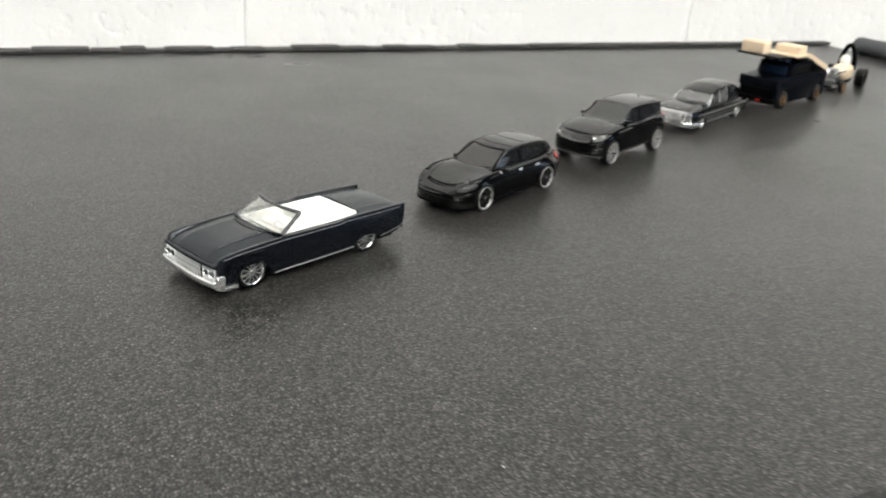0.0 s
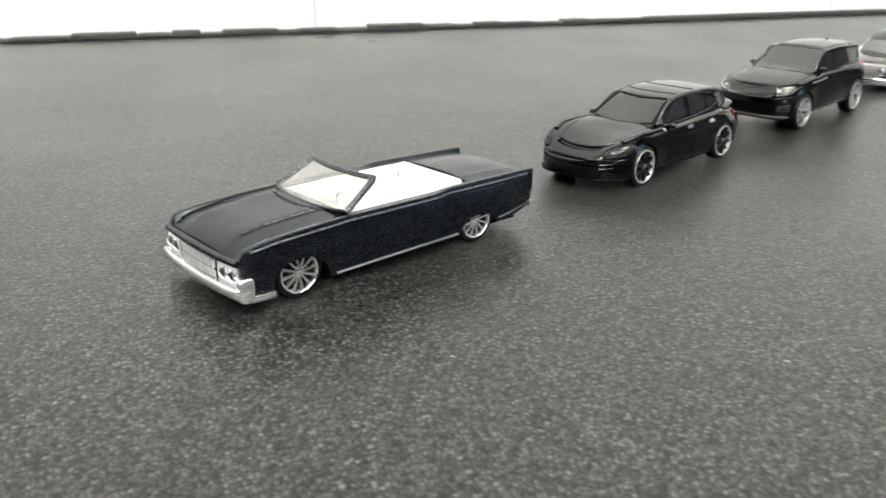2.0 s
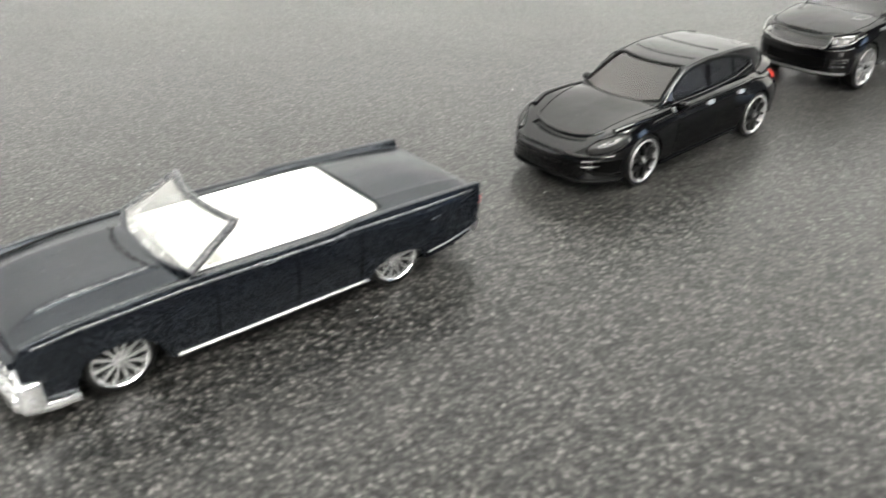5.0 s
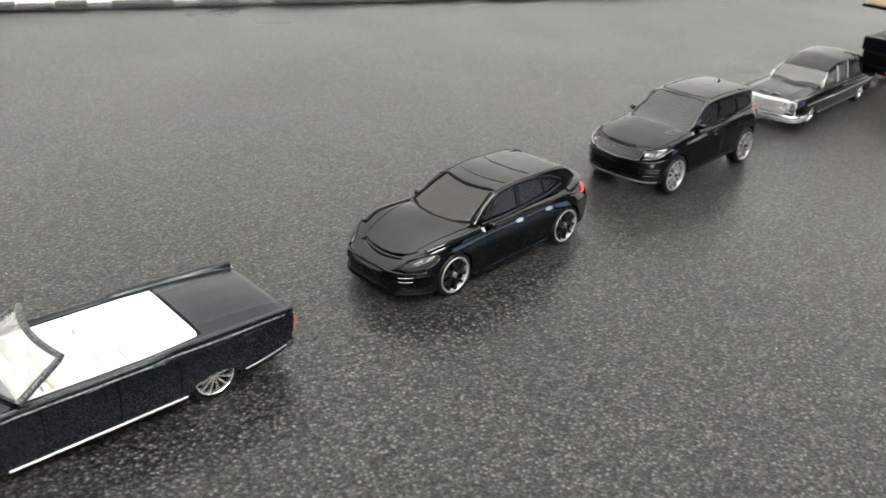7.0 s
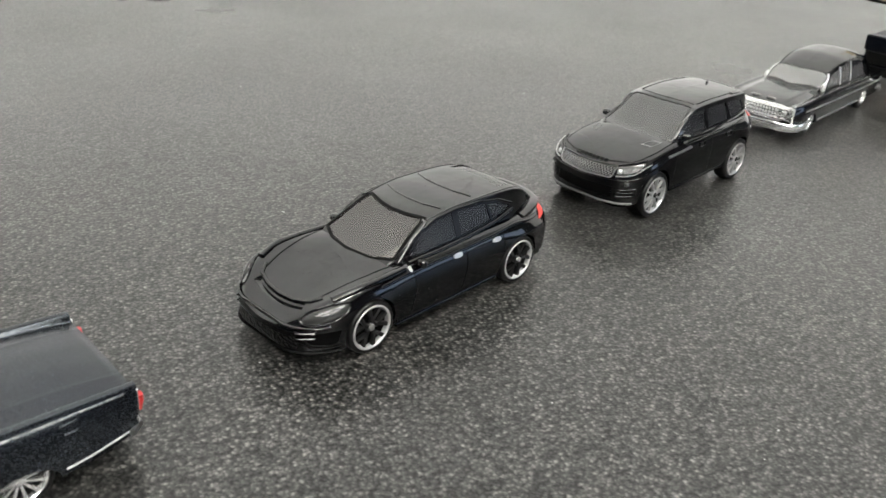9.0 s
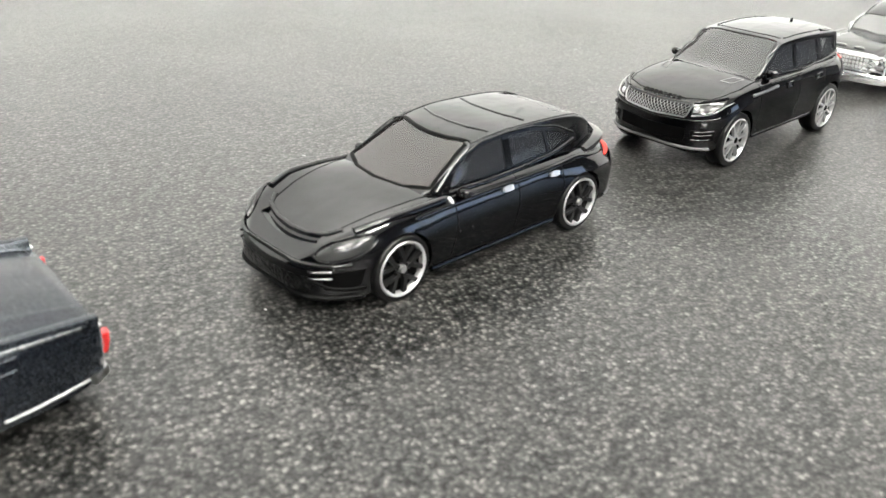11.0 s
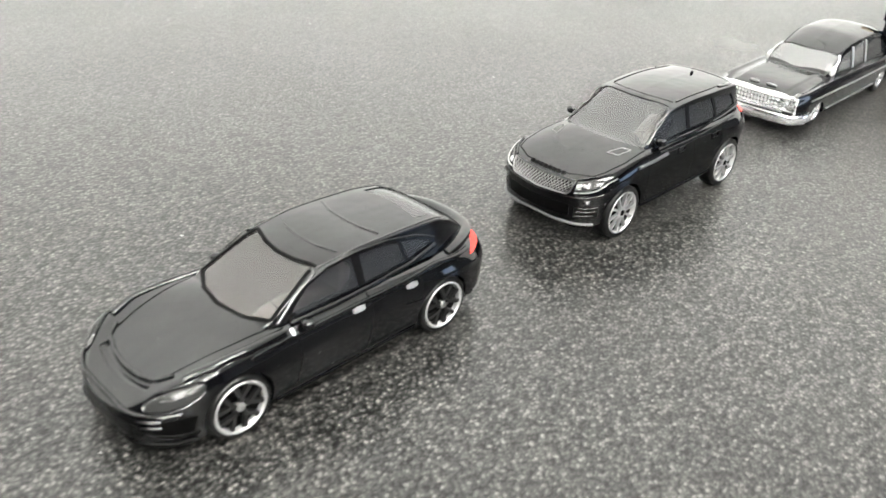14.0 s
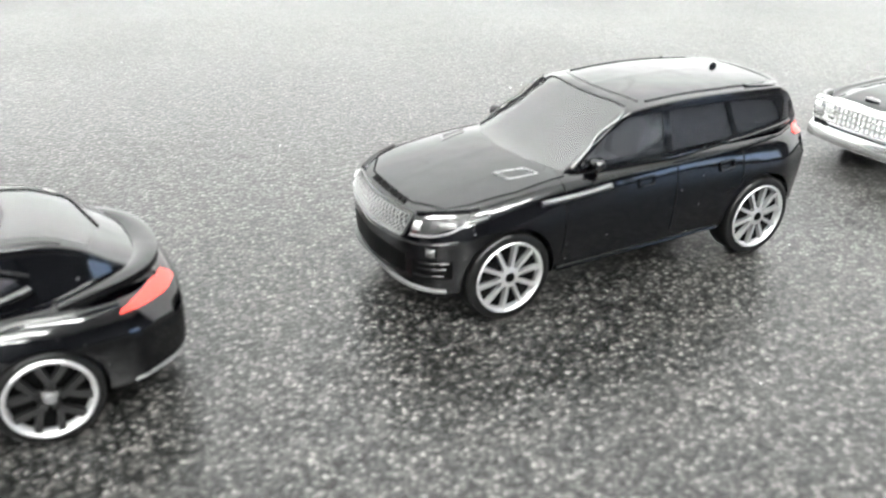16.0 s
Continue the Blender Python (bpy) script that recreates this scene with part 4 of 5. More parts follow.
def suv():
    car = car_empty("toy_suv", 0.0907, 0.4052, -130.1, "gloss black toy sport utility car with silver mesh grille and wheels")
    T = dict(zb=[(-33.2, 9), (-31.4, 6.6), (-27.3, 5.0), (28, 4.4), (32, 4.0), (34.4, 6)], wb=[(-33.2, 3), (-32.5, 9), (-29.7, 12), (-26, 13.3), (26, 13.6), (30, 12.2), (32.5, 9.6), (33.8, 6), (34.4, 1)],
             zm=[(-33.2, 13), (0, 12), (34.4, 10)], wm=[(-33.2, 4), (-32.5, 10.4), (-29.7, 12.8), (-24, 14.3), (-8, 14), (10, 14), (22, 14.4), (27, 13.8), (30.5, 12.2), (32.7, 9.8), (33.9, 6.2), (34.4, 1)],
             zs=[(-33.2, 16), (-29.7, 17.6), (-10, 17.9), (12, 17.0), (26, 15.6), (32, 14.6), (34.4, 12.5)], ws=[(-33.2, 3.4), (-32.5, 9.2), (-29.7, 11.4), (-24, 13), (12, 13.3), (24, 13.2), (28, 12.2), (31, 10.2), (32.8, 8.2), (33.8, 5.4), (34.4, 0.8)],
             zc=[(-33.2, 17), (-29.7, 18.6), (14, 18.6), (22, 17.7), (29, 16.2), (32, 15.2), (33.6, 14), (34.4, 12.8)])
    C = dict(zb=[(-40, 14.5), (40, 14.5)], wb=[(-32.1, 9.5), (-27.3, 11.6), (-18, 12.5), (8, 12.4), (13, 11.6), (17.5, 8)], zr=[(-32.1, 18.4), (-31.1, 20), (-28.1, 23.2), (-26, 24.1), (-10, 24.8), (1, 24.2), (7, 20.9), (12.4, 17.8), (17.5, 15.6)],
             wr=[(-32.1, 8.5), (-26, 9.7), (-12, 10.4), (2, 10.1), (8, 10.5), (13, 10.8), (17.5, 7.5)], zc=[(-32.1, 18.8), (-31.1, 20.8), (-28.1, 24.0), (-26, 24.9), (-10, 25.7), (1.4, 25.2), (7, 22.5), (12.4, 19.2), (17.5, 16.6)])
    solid = boolean(loft(simple_section(T), -33.2, 34.4, 100), loft(cabin_section(C, crisp=True), -32.1, 17.5), "UNION")
    tree = tree_of(solid)
    me = solid
    for x in (21.5, -21.5):
        me = boolean(me, mesh_of(cyl(bmesh.new(), 6.7, -20, 20, x, 6.2, 56)), "DIFFERENCE")
    me = hollow(me, C, -28, 14.5, 1.0, 11.0)
    up, lo = [(1.2, 8.7), (2.3, 4.2), (2.7, 0), (2.3, -4.2), (1.2, -8.7)], [(12.2, 10.7), (14.8, 5.9), (15.8, 0), (14.8, -5.9), (12.2, -10.7)]
    me = window(me, tree, car, "windscreen", "T", up, lo, GREY_GLASS, (15.2, 40))
    me = window(me, tree, car, "side_window", "L", [(9.4, 18.6), (5.6, 21.4), (2.0, 23.4), (-3.6, 23.7)], [(9.6, 17.8), (5.6, 17.9), (2.0, 18.0), (-4.2, 18.2)], SMOKED, (-20, 20))
    me = window(me, tree, car, "side_window", "L", [(-4.8, 23.7), (-10, 23.7), (-14.6, 23.5)], [(-5.2, 18.2), (-10, 18.4), (-16.2, 18.7)], SMOKED, (-20, 20))
    me = window(me, tree, car, "quarter_window", "L", [(-15.6, 23.4), (-20, 23.1), (-24.6, 22.4)], [(-17.2, 18.8), (-21, 19.0), (-26.4, 19.6)], SMOKED, (-20, 20), 12, 5)
    part("body", smooth(me, 30), BLACK, car)
    seat = part("cabin", mm_box(-24, 11.5, -10, 10, 10.9, 12.0, 0.3), CABIN_GREY, car, "dark grey moulded cabin floor with seats")
    part("dashboard", smooth(sweep([(12, y, 14.6) for y in range(-9, 10, 3)], 3.6, 2.6), 40), CABIN_GREY, seat)
    for x in (0, -11):
        for y in (-4.8, 4.8):
            part("seat", smooth(ball(x, y, 13.4, 3.4, 3.6, 2.0, 14, 0.6), 60), CABIN_GREY, seat)
            part("seat_back", smooth(ball(x - 3.6, y, 17.4, 1.2, 3.4, 4.8, 14, 0.6), 60), CABIN_GREY, seat)
    part("bonnet_front_seam", strip(tree, "T", [(29.0, 10.2), (31.4, 6), (32.3, 0), (31.4, -6), (29.0, -10.2)], 0.3, 0.1, 36), DARK, car)
    for s, side in ((1, "L"), (-1, "R")):
        part("bonnet_seam", strip(tree, "T", [(12.5, s * 11.4), (20, s * 11.8), (26, s * 11.2), (29, s * 10.2)], 0.3, 0.08, 30), DARK, car)
        # The silver outline stands in for the highlight on the vent's painted rim.
        vent = [(20.4, s * 7.0), (16.4, s * 8.0), (15.4, s * 9.8), (19.4, s * 9.2)]
        part("bonnet_vent", smooth(strip(tree, "T", vent, 0.17, 0.15, 40, True), 60), SILVER_DARK, car)
        lamp = part("headlight", skin(tree, "N", [(s * 26.5, 14.5), (s * 34, 14.9), (s * 47, 15.3)], [(s * 26.0, 12.6), (s * 34, 12.9), (s * 45, 14.3)], 0.2, 0.5, 18, 6), LAMP_GLASS, car, "dark headlight with bright edge lines")
        part("lamp_block", skin(tree, "N", [(s * 26.8, 14.1), (s * 30.0, 14.2)], [(s * 26.6, 13.1), (s * 29.8, 13.2)], 0.2, 0.3, 8, 6, 0.4), SILVER, lamp)
        part("lamp_block", skin(tree, "N", [(s * 33.5, 14.4), (s * 36, 14.5)], [(s * 33.5, 13.5), (s * 36, 13.7)], 0.35, 0.3, 6, 4), HEAD_GLASS, lamp)
        part("nose_crease", smooth(strip(tree, "N", [(s * 24, 11.3), (s * 34, 11.6), (s * 44, 12.2)], 0.5, 0.35, 20), 60), BLACK, car)
        part("headlight_line", smooth(strip(tree, "N", [(s * 26.5, 14.8), (s * 34, 15.2), (s * 50, 15.7)], 0.5, 0.45, 20), 60), BLACK, lamp)
        part("headlight_line", smooth(strip(tree, "N", [(s * 26.0, 12.4), (s * 34, 12.7), (s * 40, 13.2), (s * 47, 14.4), (s * 54, 14.9)], 0.28, 0.4, 24), 60), SILVER, lamp)
        part("fog_lamp", skin(tree, "N", [(s * 32.6, 11.2), (s * 36.2, 11.2)], [(s * 32.6, 10.0), (s * 36.2, 10.0)], 0.05, 0.3, 10, 8, 0.6), HEAD_GLASS, car, "round glossy fog lamp")
        for k, z in enumerate((7.2, 8.2, 9.0)):
            part("bumper_slat", smooth(strip(tree, "N", [(s * (28 + k), z), (s * 34, z + 0.1), (s * (39 + k), z + 0.35)], 0.4, 0.3, 16), 60), BLACK, car)
        part("bumper_intake", skin(tree, "N", [(s * 27, 9.2), (s * 42, 9.6)], [(s * 27, 6.8), (s * 42, 7.2)], 0.05, 0.1, 12, 4), DARK, car)
        for x, lowx in ((13.4, 13.6), (-4.8, -4.6), (-16.8, -14.2)):
            part("door_seam", strip(tree, side, [(x, 17.4), (x, 12), (lowx, 7.4 if x > -10 else 11.5)], 0.25, 0.05, 24), DARK, car)
        for x in (0.6, -13.6):
            ring = [(x + 1.3, 15.9), (x - 1.3, 16.1), (x - 1.2, 15.0), (x + 1.2, 14.9)]
            part("door_handle", smooth(strip(tree, side, ring, 0.4, 0.3, 28, True), 60), BLACK, car)
        part("fender_blade", smooth(strip(tree, side, [(17.2, 15.3), (11, 15.5), (6.4, 15.9)], 0.7, 0.5, 20), 60), SILVER_DARK, car, "silver fender blade")
        part("belt_trim", smooth(strip(tree, side, [(9.6, 17.5), (-5, 17.7), (-18, 18.2), (-28.4, 19.0)], 0.55, 0.45, 40), 60), BLACK, car)
        part("belt_trim", smooth(strip(tree, side, [(9.0, 16.7), (-5, 16.9), (-18, 17.4), (-28.6, 18.0)], 0.5, 0.3, 40), 60), BLACK, car)
        part("sill", smooth(strip(tree, side, [(14.2, 5.6), (-13.6, 6.0)], 0.6, 0.4, 30), 60), BLACK, car)
        # Highlight painted on the left pillar only.
        part("a_pillar_trim", smooth(strip(tree, side, [(11.0, 18.1), (6.4, 21.4), (2.2, 24.0)], 0.55, 0.4, 24), 60), PILLAR if s > 0 else BLACK, car)
        part("tail_light", skin(tree, "S", [(180 - s * 24, 17.9), (180 - s * 31, 17.9), (180 - s * 37, 17.6)], [(180 - s * 24, 17.2), (180 - s * 31, 17.1), (180 - s * 37, 17.2)], 0.15, 0.4, 12, 5), RED, car, "small red tail light")
        part("roof_rail", smooth(strip(tree, "T", [(-2, s * 8.6), (-14, s * 8.8), (-24, s * 8.2)], 0.5, 0.2, 30), 60), BLACK, car)
    part("roof_front_edge", smooth(strip(tree, "T", [(-1.0, 8.2), (0.4, 4), (0.8, 0), (0.4, -4), (-1.0, -8.2)], 0.45, 0.14, 30), 60), BLACK, car)
    g = part("grille", skin(tree, "N", [(-25.5, 14.5), (-12, 14.3), (0, 14.2), (12, 14.3), (25.5, 14.5)], [(-22, 12.2), (0, 11.8), (22, 12.2)], 0.1, 0.3, 26, 6), DARK, car, "silver mesh grille")
    part("grille_mesh", lattice(tree, [(-25.5, 14.5), (-12, 14.3), (0, 14.2), (12, 14.3), (25.5, 14.5)], [(-22, 12.2), (0, 11.8), (22, 12.2)], 20), MESH_WIRE, g)
    part("grille_frame", smooth(strip(tree, "N", [(-26, 14.7), (-12, 14.5), (0, 14.4), (12, 14.5), (26, 14.7), (22.5, 11.9), (0, 11.5), (-22.5, 11.9)], 0.35, 0.4, 60, True), 60), SILVER_DARK, g)
    for k in range(8):
        a = -14 + 4 * k
        part("badge_bar", skin(tree, "N", [(a, 15.35), (a + 2.6, 15.35)], [(a, 14.95), (a + 2.6, 14.95)], 0.2, 0.3, 4, 3), DARK, car)
    part("nose_crease", smooth(strip(tree, "N", [(-24, 11.3), (0, 10.9), (24, 11.3)], 0.5, 0.35, 30), 60), BLACK, car)
    part("lower_intake", skin(tree, "N", [(-24, 9.6), (0, 9.3), (24, 9.6)], [(-24, 7.0), (0, 6.6), (24, 7.0)], 0.05, 0.1, 20, 4), DARK, car)
    part("skid_plate", smooth(strip(tree, "N", [(k * 5, 5.3) for k in range(-8, 9)], 0.6, 0.4, 40), 60), EDGE_GREY, car)
    # roof spoiler and aerial
    wing = chaikin([(-19.8, 8.7, 24.60), (-25.0, 8.7, 24.10), (-27.2, 7.6, 23.90), (-28.0, 4, 24.10), (-28.2, 0, 24.20), (-28.0, -4, 24.10), (-27.2, -7.6, 23.90), (-25.0, -8.7, 24.10), (-19.8, -8.7, 24.60)], 2)
    sp = part("spoiler", smooth(sweep(wing, 1.3, 0.8), 60), BLACK, car, "raised roof spoiler edge")
    part("spoiler_panel", mm_box(-27.6, -23.4, -7.6, 7.6, 23.6, 24.3, 0.25), BLACK, sp)
    part("aerial", smooth(ball(-22.0, 0, 25.3, 0.7, 0.28, 0.6, 12), 60), BLACK, car)
    mirror_pair(car, 8.2, 12.6, 18.7, 1.25)
    put_wheels(car, wheel_maker(6.1, 4.0, 4.85, 0.38, (10, 0.2, 0.27, 0, 0), WHEEL_SILVER, DARK, WHEEL_SILVER, plate=1.4), 21.5, -21.5, 14.0, 6.1)
    return car


suv()


# -- old black saloon --
def saloon():
    car = car_empty("toy_saloon", 0.1562, 0.4884, -129.0, "old-fashioned black toy saloon car with chrome front, pillars and side strips")
    T = dict(zb=[(-42, 5), (-38, 3), (36, 2.6), (38.5, 4)], wb=[(-42, 10.8), (-38, 12.2), (32, 12.6), (38.5, 11)],
             zm=[(-42, 8), (0, 7.5), (38.5, 7.5)], wm=[(-42, 11.6), (-34, 13), (30, 13.2), (38.5, 12)],
             zs=[(-42, 9.6), (-20, 10.6), (12, 11), (30, 10.6), (38.5, 9.8)], ws=[(-42, 10.8), (-20, 12.3), (30, 12.4), (38.5, 11)],
             zd=[(-42, 9), (-20, 10.4), (12, 10.8), (30, 10.4), (38.5, 9.5)], zh=[(13, 0), (18, 0.3), (32, 0.3), (37, 0)],
             zc=[(-42, 9.2), (-38, 10), (-20, 11), (12, 11.8), (28, 11.4), (36, 10.6), (38.5, 9.6)])
    C = dict(zb=[(-42, 8), (40, 8)], wb=[(-38, 9), (-31, 11.2), (-20, 11.6), (8, 11.6), (17, 9)], zr=[(-38, 9.8), (-34, 12.6), (-27, 16.2), (-15, 18.0), (-5, 17.9), (2, 16.7), (9, 14.6), (13, 12.4), (17, 10.6)],
             wr=[(-38, 8), (-30, 8.8), (-20, 9.5), (4, 9.4), (10, 10), (17, 8.6)], zc=[(-38, 10.4), (-34, 13.5), (-27, 17.3), (-15, 19.2), (-5, 19.1), (2, 17.9), (9, 15.7), (13, 13.4), (17, 11.3)])
    solid = boolean(loft(hull_section(T), -42, 38.5, 70), loft(cabin_section(C), -38, 17, 50), "UNION")
    tree = tree_of(solid)
    me = solid
    for x in (24, -24):
        me = boolean(me, mesh_of(cyl(bmesh.new(), 5.0, -20, 20, x, 1.6, 40)), "DIFFERENCE")
    me = hollow(me, C, -30, 15, 0.9, 7.0)
    up, lo = [(7.6, 8.8), (8.8, 0), (7.6, -8.8)], [(13.6, 9.6), (16.0, 0), (13.6, -9.6)]
    me = window(me, tree, car, "windscreen", "T", up, lo, PALE_GLASS, (9.5, 40))
    me = window(me, tree, car, "side_window", "L", [(9.8, 12.9), (6, 14.9), (0.6, 15.9)], [(9.8, 11.5), (6, 11.5), (0.4, 11.5)], LIGHT_GLASS, (-20, 20))
    me = window(me, tree, car, "side_window", "L", [(-1.2, 16.5), (-5, 16.9), (-8.6, 17.1)], [(-1.4, 11.4), (-5, 11.4), (-9, 11.4)], LIGHT_GLASS, (-20, 20))
    me = window(me, tree, car, "quarter_window", "L", [(-10.2, 17.1), (-18, 16.8), (-26.5, 13.6)], [(-10.6, 11.4), (-18, 11.4), (-28.4, 11.4)], SMOKED, (-20, 20), 12, 5)
    part("body", smooth(me, 30), BLACK, car)
    seat = part("cabin", mm_box(-20, 12, -10, 10, 6.9, 8.0, 0.3), SILVER_SEAT, car, "silver-grey moulded cabin with bench seats")
    for x in (-1, -13):
        part("seat_back", mm_box(x - 2, x, -9, 9, 8, 13.4, 0.6), SILVER_SEAT, seat)
        part("seat", mm_box(x, x + 6, -9, 9, 8, 10, 0.6), SILVER_SEAT, seat)
    part("dashboard", smooth(sweep([(12.6, y, 10.0) for y in range(-9, 10, 3)], 3, 2.4), 40), SILVER, seat)
    for s, side in ((1, "L"), (-1, "R")):
        part("screen_pillar", smooth(strip(tree, side, [(13.2, 11.2), (10.6, 13.2), (7.4, 15.2)], 0.7, 0.25, 16), 60), SILVER, car, "silver windscreen pillar")
        part("screen_corner", smooth(ball(12.0, s * 10.0, 12.0, 1.5, 0.5, 1.3, 14, 0.7), 60), SILVER_SEAT, car)
        part("fender_ornament", smooth(ball(36.6, s * 11.0, 10.4, 1.4, 0.5, 0.4, 12, 0.8), 60), SILVER_DARK, car)
        part("bonnet_ornament", smooth(ball(35.2, s * 2.6, 10.9, 0.5, 1.6, 0.3, 12, 0.8), 60), SILVER_DARK, car)
        part("pillar", smooth(strip(tree, side, [(-0.4, 11.2), (-0.3, 16.5)], 1.2, 0.25, 12), 60), SILVER, car)
        part("pillar", smooth(strip(tree, side, [(-9.8, 11.2), (-9.4, 17.1)], 1.0, 0.25, 12), 60), SILVER, car)
        part("roof_trim", smooth(strip(tree, side, [(7.4, 15.4), (0, 17.0), (-5, 17.6), (-15, 17.6), (-27, 15.6), (-34, 12)], 0.5, 0.25, 30), 60), BLACK, car)
        part("side_strip", smooth(strip(tree, side, [(31, 8.3), (0, 8.0), (-40, 8.2)], 0.5, 0.3, 40), 60), CHROME_ROUGH, car, "chrome side strip")
        part("sill_strip", smooth(strip(tree, side, [(18, 3.6), (-18, 3.6)], 0.5, 0.3, 30), 60), CHROME_ROUGH, car)
        for y in (s * 10.3, s * 7.6):
            h = part("headlight", smooth(lathe([(1.4, -0.4), (1.4, 0.4), (1.1, 0.6), (0.1, 0.7)], 20), 40), CHROME, car)
            h.matrix_basis = pose(38.3 * MM, y * MM, 7.9 * MM, 0, 0, -90)
    g = part("grille", smooth(sweep([(38.6 - 1.0 * (y / 12) ** 2, y, 7.8) for y in range(-12, 13, 2)], 1.2, 4.4), 50), GRILLE_SILVER, car, "full-width chrome grille")
    for z in (6.4, 7.4, 8.4, 9.4):
        part("grille_bar", smooth(sweep([(39.2 - 1.0 * (y / 12) ** 2, y, z) for y in range(-12, 13, 2)], 0.6, 0.5), 50), CHROME, g)
    for k in range(13):
        y = -6 + k
        part("grille_tooth", mm_box(38.6, 39.5 - 1.0 * (y / 12) ** 2, y - 0.2, y + 0.2, 6.2, 9.4, 0.1), CHROME, g)
    part("front_bumper", smooth(sweep([(31, 13.3, 4.2), (35, 13.2, 4.2), (38.6, 11.5, 4.4), (39.6, 6, 4.4), (39.9, 0, 4.4), (39.6, -6, 4.4), (38.6, -11.5, 4.4), (35, -13.2, 4.2), (31, -13.3, 4.2)], 1.6, 2.4), 50), CHROME, car, "chrome front bumper")
    part("bonnet_chrome", smooth(strip(tree, "T", [(37.2, -11), (37.9, 0), (37.2, 11)], 0.8, 0.3, 24), 60), CHROME, car)
    part("rear_bumper", smooth(sweep([(-38, 13, 5), (-41.5, 11.5, 5), (-42.6, 0, 5), (-41.5, -11.5, 5), (-38, -13, 5)], 1.2, 2.0), 50), CHROME, car)
    put_wheels(car, wheel_maker(4.5, 3.6, 3.0, 0.4, (10, 0.15, 0.2, 0, 0), CHROME, CHROME), 24, -24, 12.0, 4.5)
    car.scale = (1.03, 1.03, 1.14)
    return car


saloon()


# -- dark truck with a loaded roof board --
def truck():
    car = car_empty("toy_truck", 0.2290, 0.5590, -135.5, "dark navy angular toy truck carrying cream blocks on a roof board")
    side = [(34, 3.5), (35, 8), (34.5, 13), (33, 19), (14, 20.5), (-30, 19), (-35, 18), (-35, 6), (-33, 3.5)]
    me = prism(side, -12.6, 12.6, "y")
    for x in (24, -24):
        me = boolean(me, mesh_of(cyl(bmesh.new(), 6.2, -20, 20, x, 5.6, 40)), "DIFFERENCE")
    bm = bmesh.new()
    bm.from_mesh(me)
    bmesh.ops.bevel(bm, geom=[e for e in bm.edges if e.calc_face_angle(0) > 0.5], offset=0.5 * MM, segments=2, affect="EDGES", profile=0.6)
    body = part("body", smooth(bm, 30), NAVY_GLOSS, car, "dark navy angular body")
    part("hood_shelf", mm_box(31, 36.4, -12.9, 12.9, 13.4, 19.4, 0.6), NAVY_GLOSS, body)
    part("bumper", mm_box(33, 36.6, -12.4, 12.4, 3.6, 7.2, 0.6), DARK, car)
    part("grille", mm_box(34.4, 35.6, -10.6, 10.6, 8.0, 12.8, 0.3), DARK, car)
    for y in (2.0,):
        part("fog_lamp", mm_box(36.2, 36.9, y - 1.2, y + 1.2, 4.8, 5.8, 0.3), RED, car, "small dark red front lamp")
    cab = part("cab", smooth(prism([(18, 19), (14, 27.5), (-12, 28), (-14, 19)], -11.3, 11.3, "y"), 30), NAVY_GLOSS, car)
    part("windscreen", slab([(18.0, -8.0, 20.4), (18.0, 8.0, 20.4), (15.8, 7.8, 25.0), (15.8, -7.8, 25.0)], 0.3), BLUE_GLASS, cab, "dark blue windscreen")
    for s in (-1, 1):
        part("side_window", slab([(14, s * 11.45, 20.4), (10.5, s * 11.45, 26.6), (-10, s * 11.45, 26.8), (-11, s * 11.45, 20.6)], 0.2), BLACK, cab)
    for k in range(3):
        part("roof_lamp", mm_box(11, 14, -6 + 5 * k, -3.0 + 5 * k, 27.6, 29.4, 0.4), BLUE_LENS, cab, "pale blue roof lamp")
    board = part("roof_board", slab([(37, -17, 33.4), (37, 9, 33.0), (-8, 11, 30.0), (-8, -15, 30.4)], 1.1), DARK, car, "black board over the roof")
    part("rear_board", slab([(-8, -14, 30.2), (-8, 11, 30.0), (-36, 11.4, 19.6), (-36, -13, 19.6)], 1.1), DARK, board)
    part("rear_sheet", slab([(-7, -13, 32.6), (-7, 11.2, 32.4), (-36, 11.6, 22.6), (-36, -12.0, 22.6)], 3.2), CREAM, board, "cream sloping sheet")
    part("top_sheet", mm_box(-8, 12, -12.6, 10.8, 30.6, 32.0, 0.3), CREAM, board)
    part("front_block", mm_box(25, 35, -16.4, -1, 32.8, 40.4, 1.0), CREAM, board, "cream block with rounded edges")
    part("rear_block", mm_box(-6, 6, -8, 8.6, 31.6, 37.2, 1.0), CREAM, board, "cream block with rounded edges")
    for s in (-1, 1):
        part("side_panel", prism([(-7, 29.6), (-7, 18.8), (-36, 18.2), (-36, 19.4)], s * 10.9 - 0.4, s * 10.9 + 0.4, "y"), DARK, board)
    for x in (12, -10):
        for s in (-1, 1):
            part("rack_post", mm_box(x - 0.6, x + 0.6, s * 9 - 0.6, s * 9 + 0.6, 27, 30, 0.1), DARK, board)
    put_wheels(car, wheel_maker(5.6, 4.4, 3.0, 0.35, (6, 0.2, 0.25, 0, 0), DARK, DARK, GOLD), 24, -24, 13.0, 5.6)
    return car


truck()


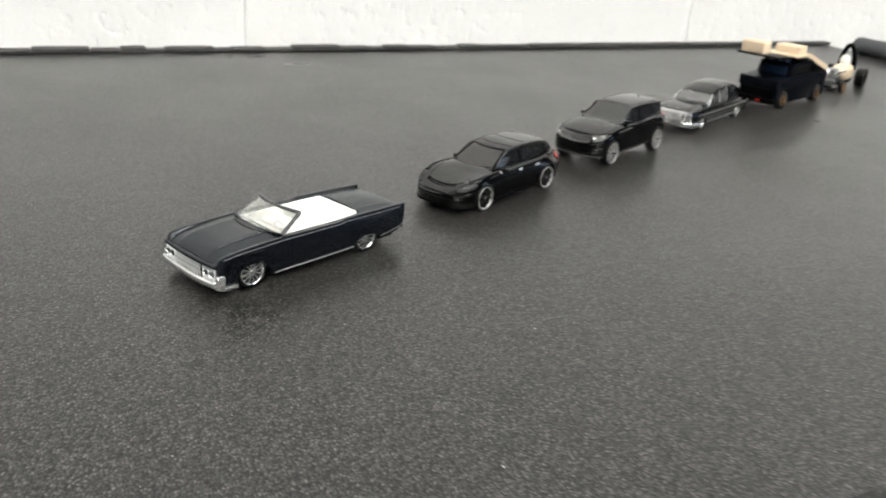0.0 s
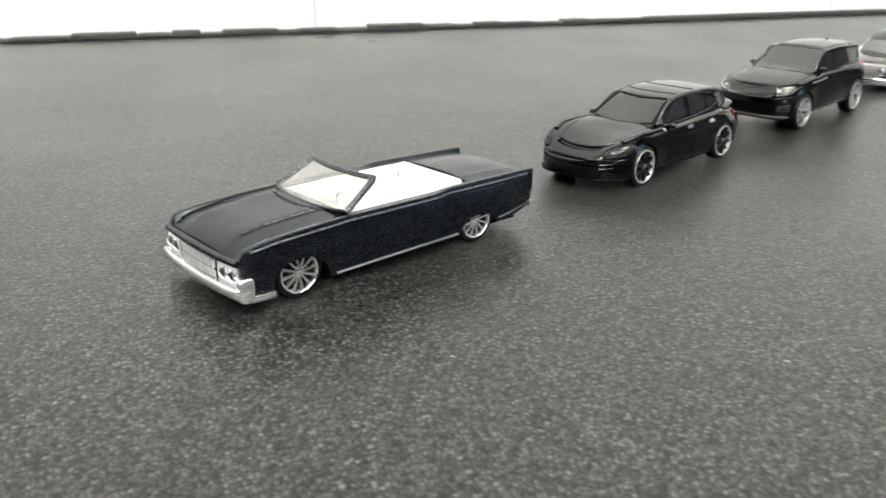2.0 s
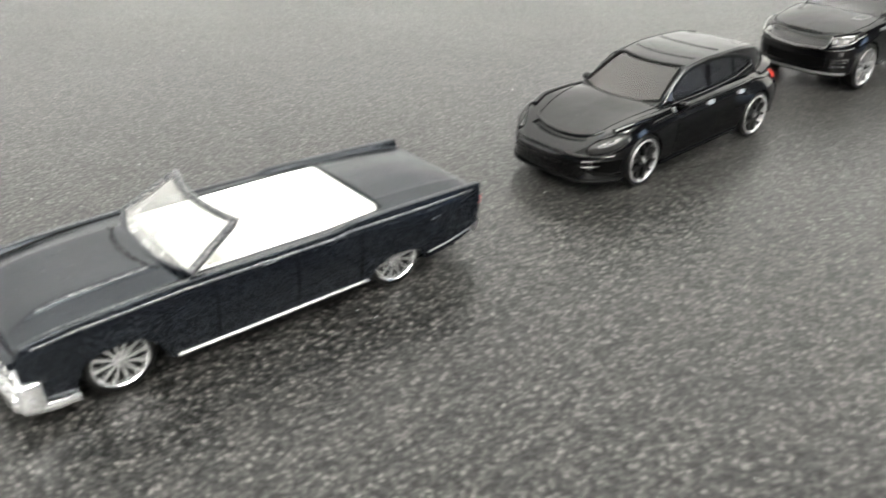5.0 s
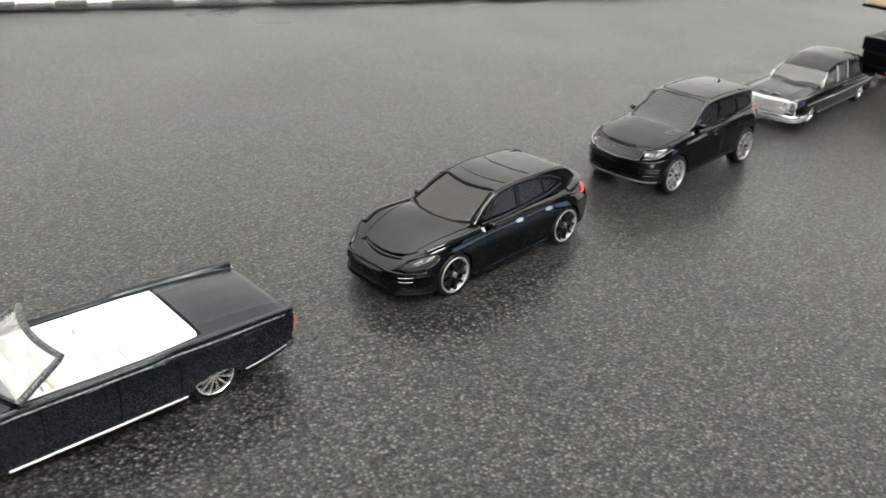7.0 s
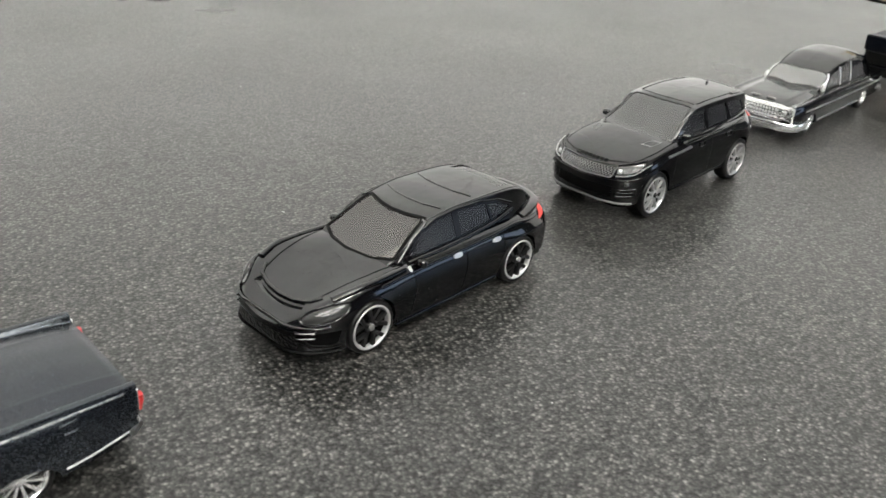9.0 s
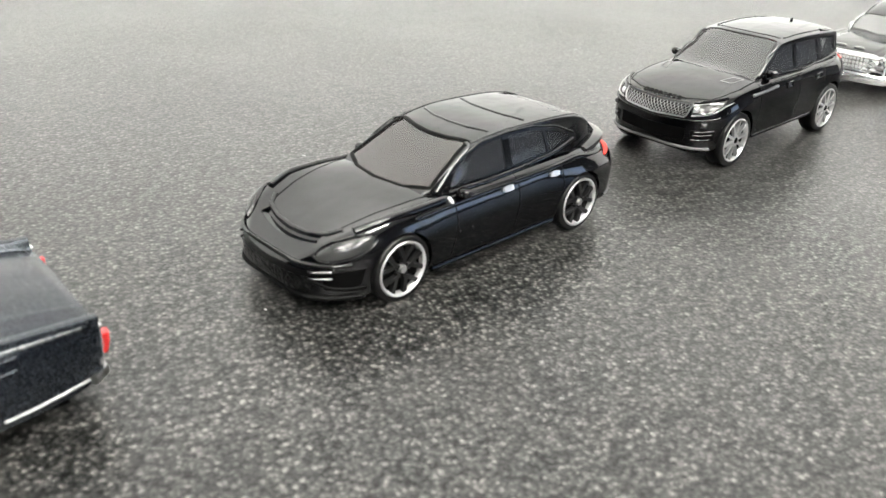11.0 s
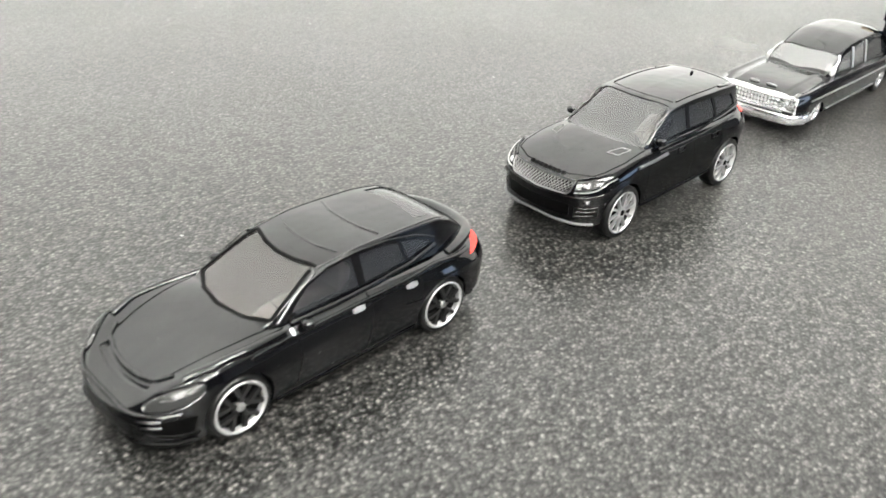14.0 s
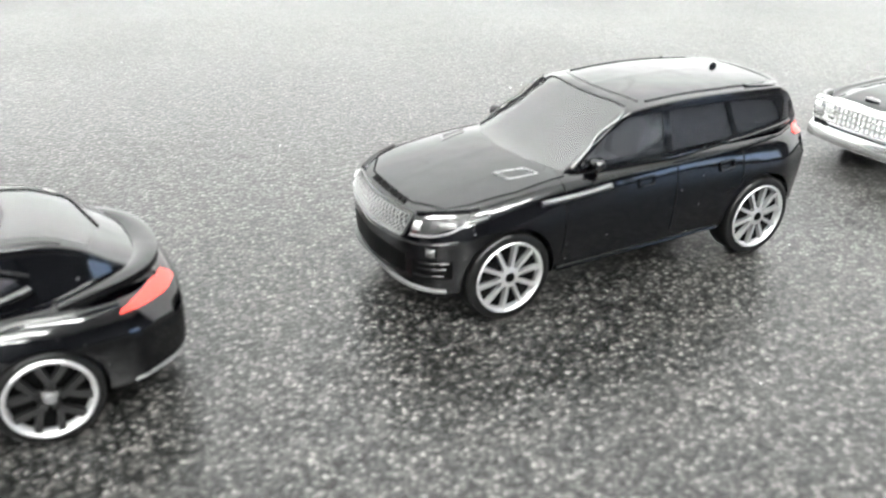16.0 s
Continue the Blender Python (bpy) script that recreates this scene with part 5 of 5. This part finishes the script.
# -- cream hot rod --
def hot_rod():
    car = car_empty("toy_hot_rod", 0.2940, 0.6255, -127.7, "cream open toy hot rod with chrome engine and black rear wheels")
    body = part("body", smooth(ball(-7, 0, 10.5, 12, 6.2, 5.6, 20, 0.6), 60), CREAM, car)
    part("cowl", smooth(ball(6, 0, 11.5, 7, 5.6, 4.0, 16, 0.7), 60), CREAM, body)
    part("dome", smooth(ball(-8, 0, 18.6, 3.7, 3.6, 4.4, 18), 80), WHITE, body, "white rounded dome")
    part("hoop", smooth(sweep([(-15, 5 * math.cos(a), 12 + 17 * math.sin(a)) for a in [k * math.pi / 12 for k in range(13)]], 3.4, 3.4, (1, 0, 0)), 60), DARK, body, "black roll hoop")
    eng = part("engine", mm_box(10, 22, -4, 4, 6, 11, 0.6), CHROME_ROUGH, car, "chrome engine with pipes")
    for y in (-2.4, 2.4):
        for k in range(4):
            part("pipe", smooth(sweep([(12 + 2.6 * k, y, 10.5), (11.6 + 2.6 * k, y * 1.6, 13), (10.4 + 2.6 * k, y * 2.6, 14.2)], 1.1), 60), CHROME, eng)
    part("blower", smooth(ball(15, 0, 13.6, 4.2, 2.6, 2.2, 14, 0.6), 60), CHROME_ROUGH, eng)
    part("radiator", mm_box(26, 28, -4.6, 4.6, 3, 8.6, 0.6), CHROME, car)
    part("chassis", mm_box(-22, 28, -4, 4, 2.6, 5.2, 0.5), DARK, car)
    part("axle", sweep([(23.5, -9, 4.4), (23.5, 9, 4.4)], 1.0), CHROME, car)
    f = wheel_maker(4.4, 2.8, 3.0, 0.5, (6, 0.3, 0.5, 0, 0), GOLD, GOLD)(car)
    f.matrix_basis = pose(23.5 * MM, 10.5 * MM, 4.4 * MM)
    copy_thing(f, pose(23.5 * MM, -10.5 * MM, 4.4 * MM, 0, 0, 180))
    r = wheel_maker(6.6, 6.0, 3.8, 0.5, (6, 0.3, 0.5, 0, 0), DARK, GREY_PLASTIC)(car)
    r.matrix_basis = pose(-20 * MM, 13.5 * MM, 6.6 * MM)
    copy_thing(r, pose(-20 * MM, -13.5 * MM, 6.6 * MM, 0, 0, 180))
    return car


hot_rod()


# ---- table edge and small things ----
def edging():
    """The broken rubber edging at the wall: short pieces of uneven height on one strip."""
    e = new("edging_strip")
    e.matrix_world = ROOM
    tagged(e, "black rubber edging in short pieces along the wall", "edging")
    part("backing", boxed(-1.5, 0.002, -0.0035, 0.004, 0.0002, 0.0022, bev=0.0004), EDGE_GREY, e)
    rng = random.Random(4)
    u = -1.45
    while u < -0.002:
        w = rng.uniform(0.016, 0.04) if u < -0.35 else rng.uniform(0.03, 0.07)
        h = rng.choice((0.0028, 0.0034, 0.0038)) if u < -0.35 else 0.0034
        w = min(w, 0.002 - u)
        part("piece", boxed(u + 0.0004, u + w - 0.0004, -0.0048 - rng.uniform(0, 0.0012), 0.0035, 0.0003, h, bev=0.0006), RUBBER, e)
        u += w + (rng.choice((0.0, 0.0, 0.012, 0.02)) if u < -0.35 else 0.0)
    return e


edging()
tube = part("foam_tube", smooth(lathe([(4.0, 41), (5.8, 41.6), (7.0, 43), (7.4, 45.5), (7.4, 496), (6, 500)], 32), 50), FOAM, None)
tube.matrix_world = ROOM @ pose(-0.006, 0, 0.0074, 0, 0, 180)
tagged(tube, "dark grey foam tube lying along the table end", "foam tube")


def lint():
    """Specks of dust on the table."""
    bm = bmesh.new()
    rng = random.Random(7)
    for _ in range(260):
        u, v = rng.uniform(-0.8, -0.1), rng.uniform(-0.5, -0.03)
        s = rng.choice((0.1, 0.12, 0.15, 0.2, 0.28)) * MM
        r = bmesh.ops.create_icosphere(bm, subdivisions=1, radius=s)
        bmesh.ops.scale(bm, vec=(rng.uniform(0.6, 2.0), rng.uniform(0.5, 1), 0.5), verts=r["verts"])
        bmesh.ops.rotate(bm, matrix=Matrix.Rotation(rng.uniform(0, 3), 3, "Z"), verts=r["verts"])
        bmesh.ops.translate(bm, vec=(u, v, s * 0.3), verts=r["verts"])
    ob = part("dust_specks", bm, LINT, None)
    ob.matrix_world = ROOM
    return tagged(ob, "pale dust specks scattered over the black table", "dust", "", "stuff")


lint()

# ---- wall blocks ----
block_mesh = boxed(-0.1975, 0.1975, 0, 0.05, -0.0975, 0.0975, bev=0.003)
first_block = None
for course in range(4):
    z = -0.15 + 0.2 * course + 0.16
    for k in range(-5, 5):
        u = -0.369 + 0.4 * k + (0.2 if course % 2 else 0.0)
        if first_block is None:
            first_block = part("block", block_mesh, WALL_PAINT, wall_back)
            mesh = first_block.data
            ob = first_block
        else:
            ob = new("block", mesh)
            ob.parent = wall_back
        ob.matrix_world = ROOM @ pose(u, BACK + 0.0, z)
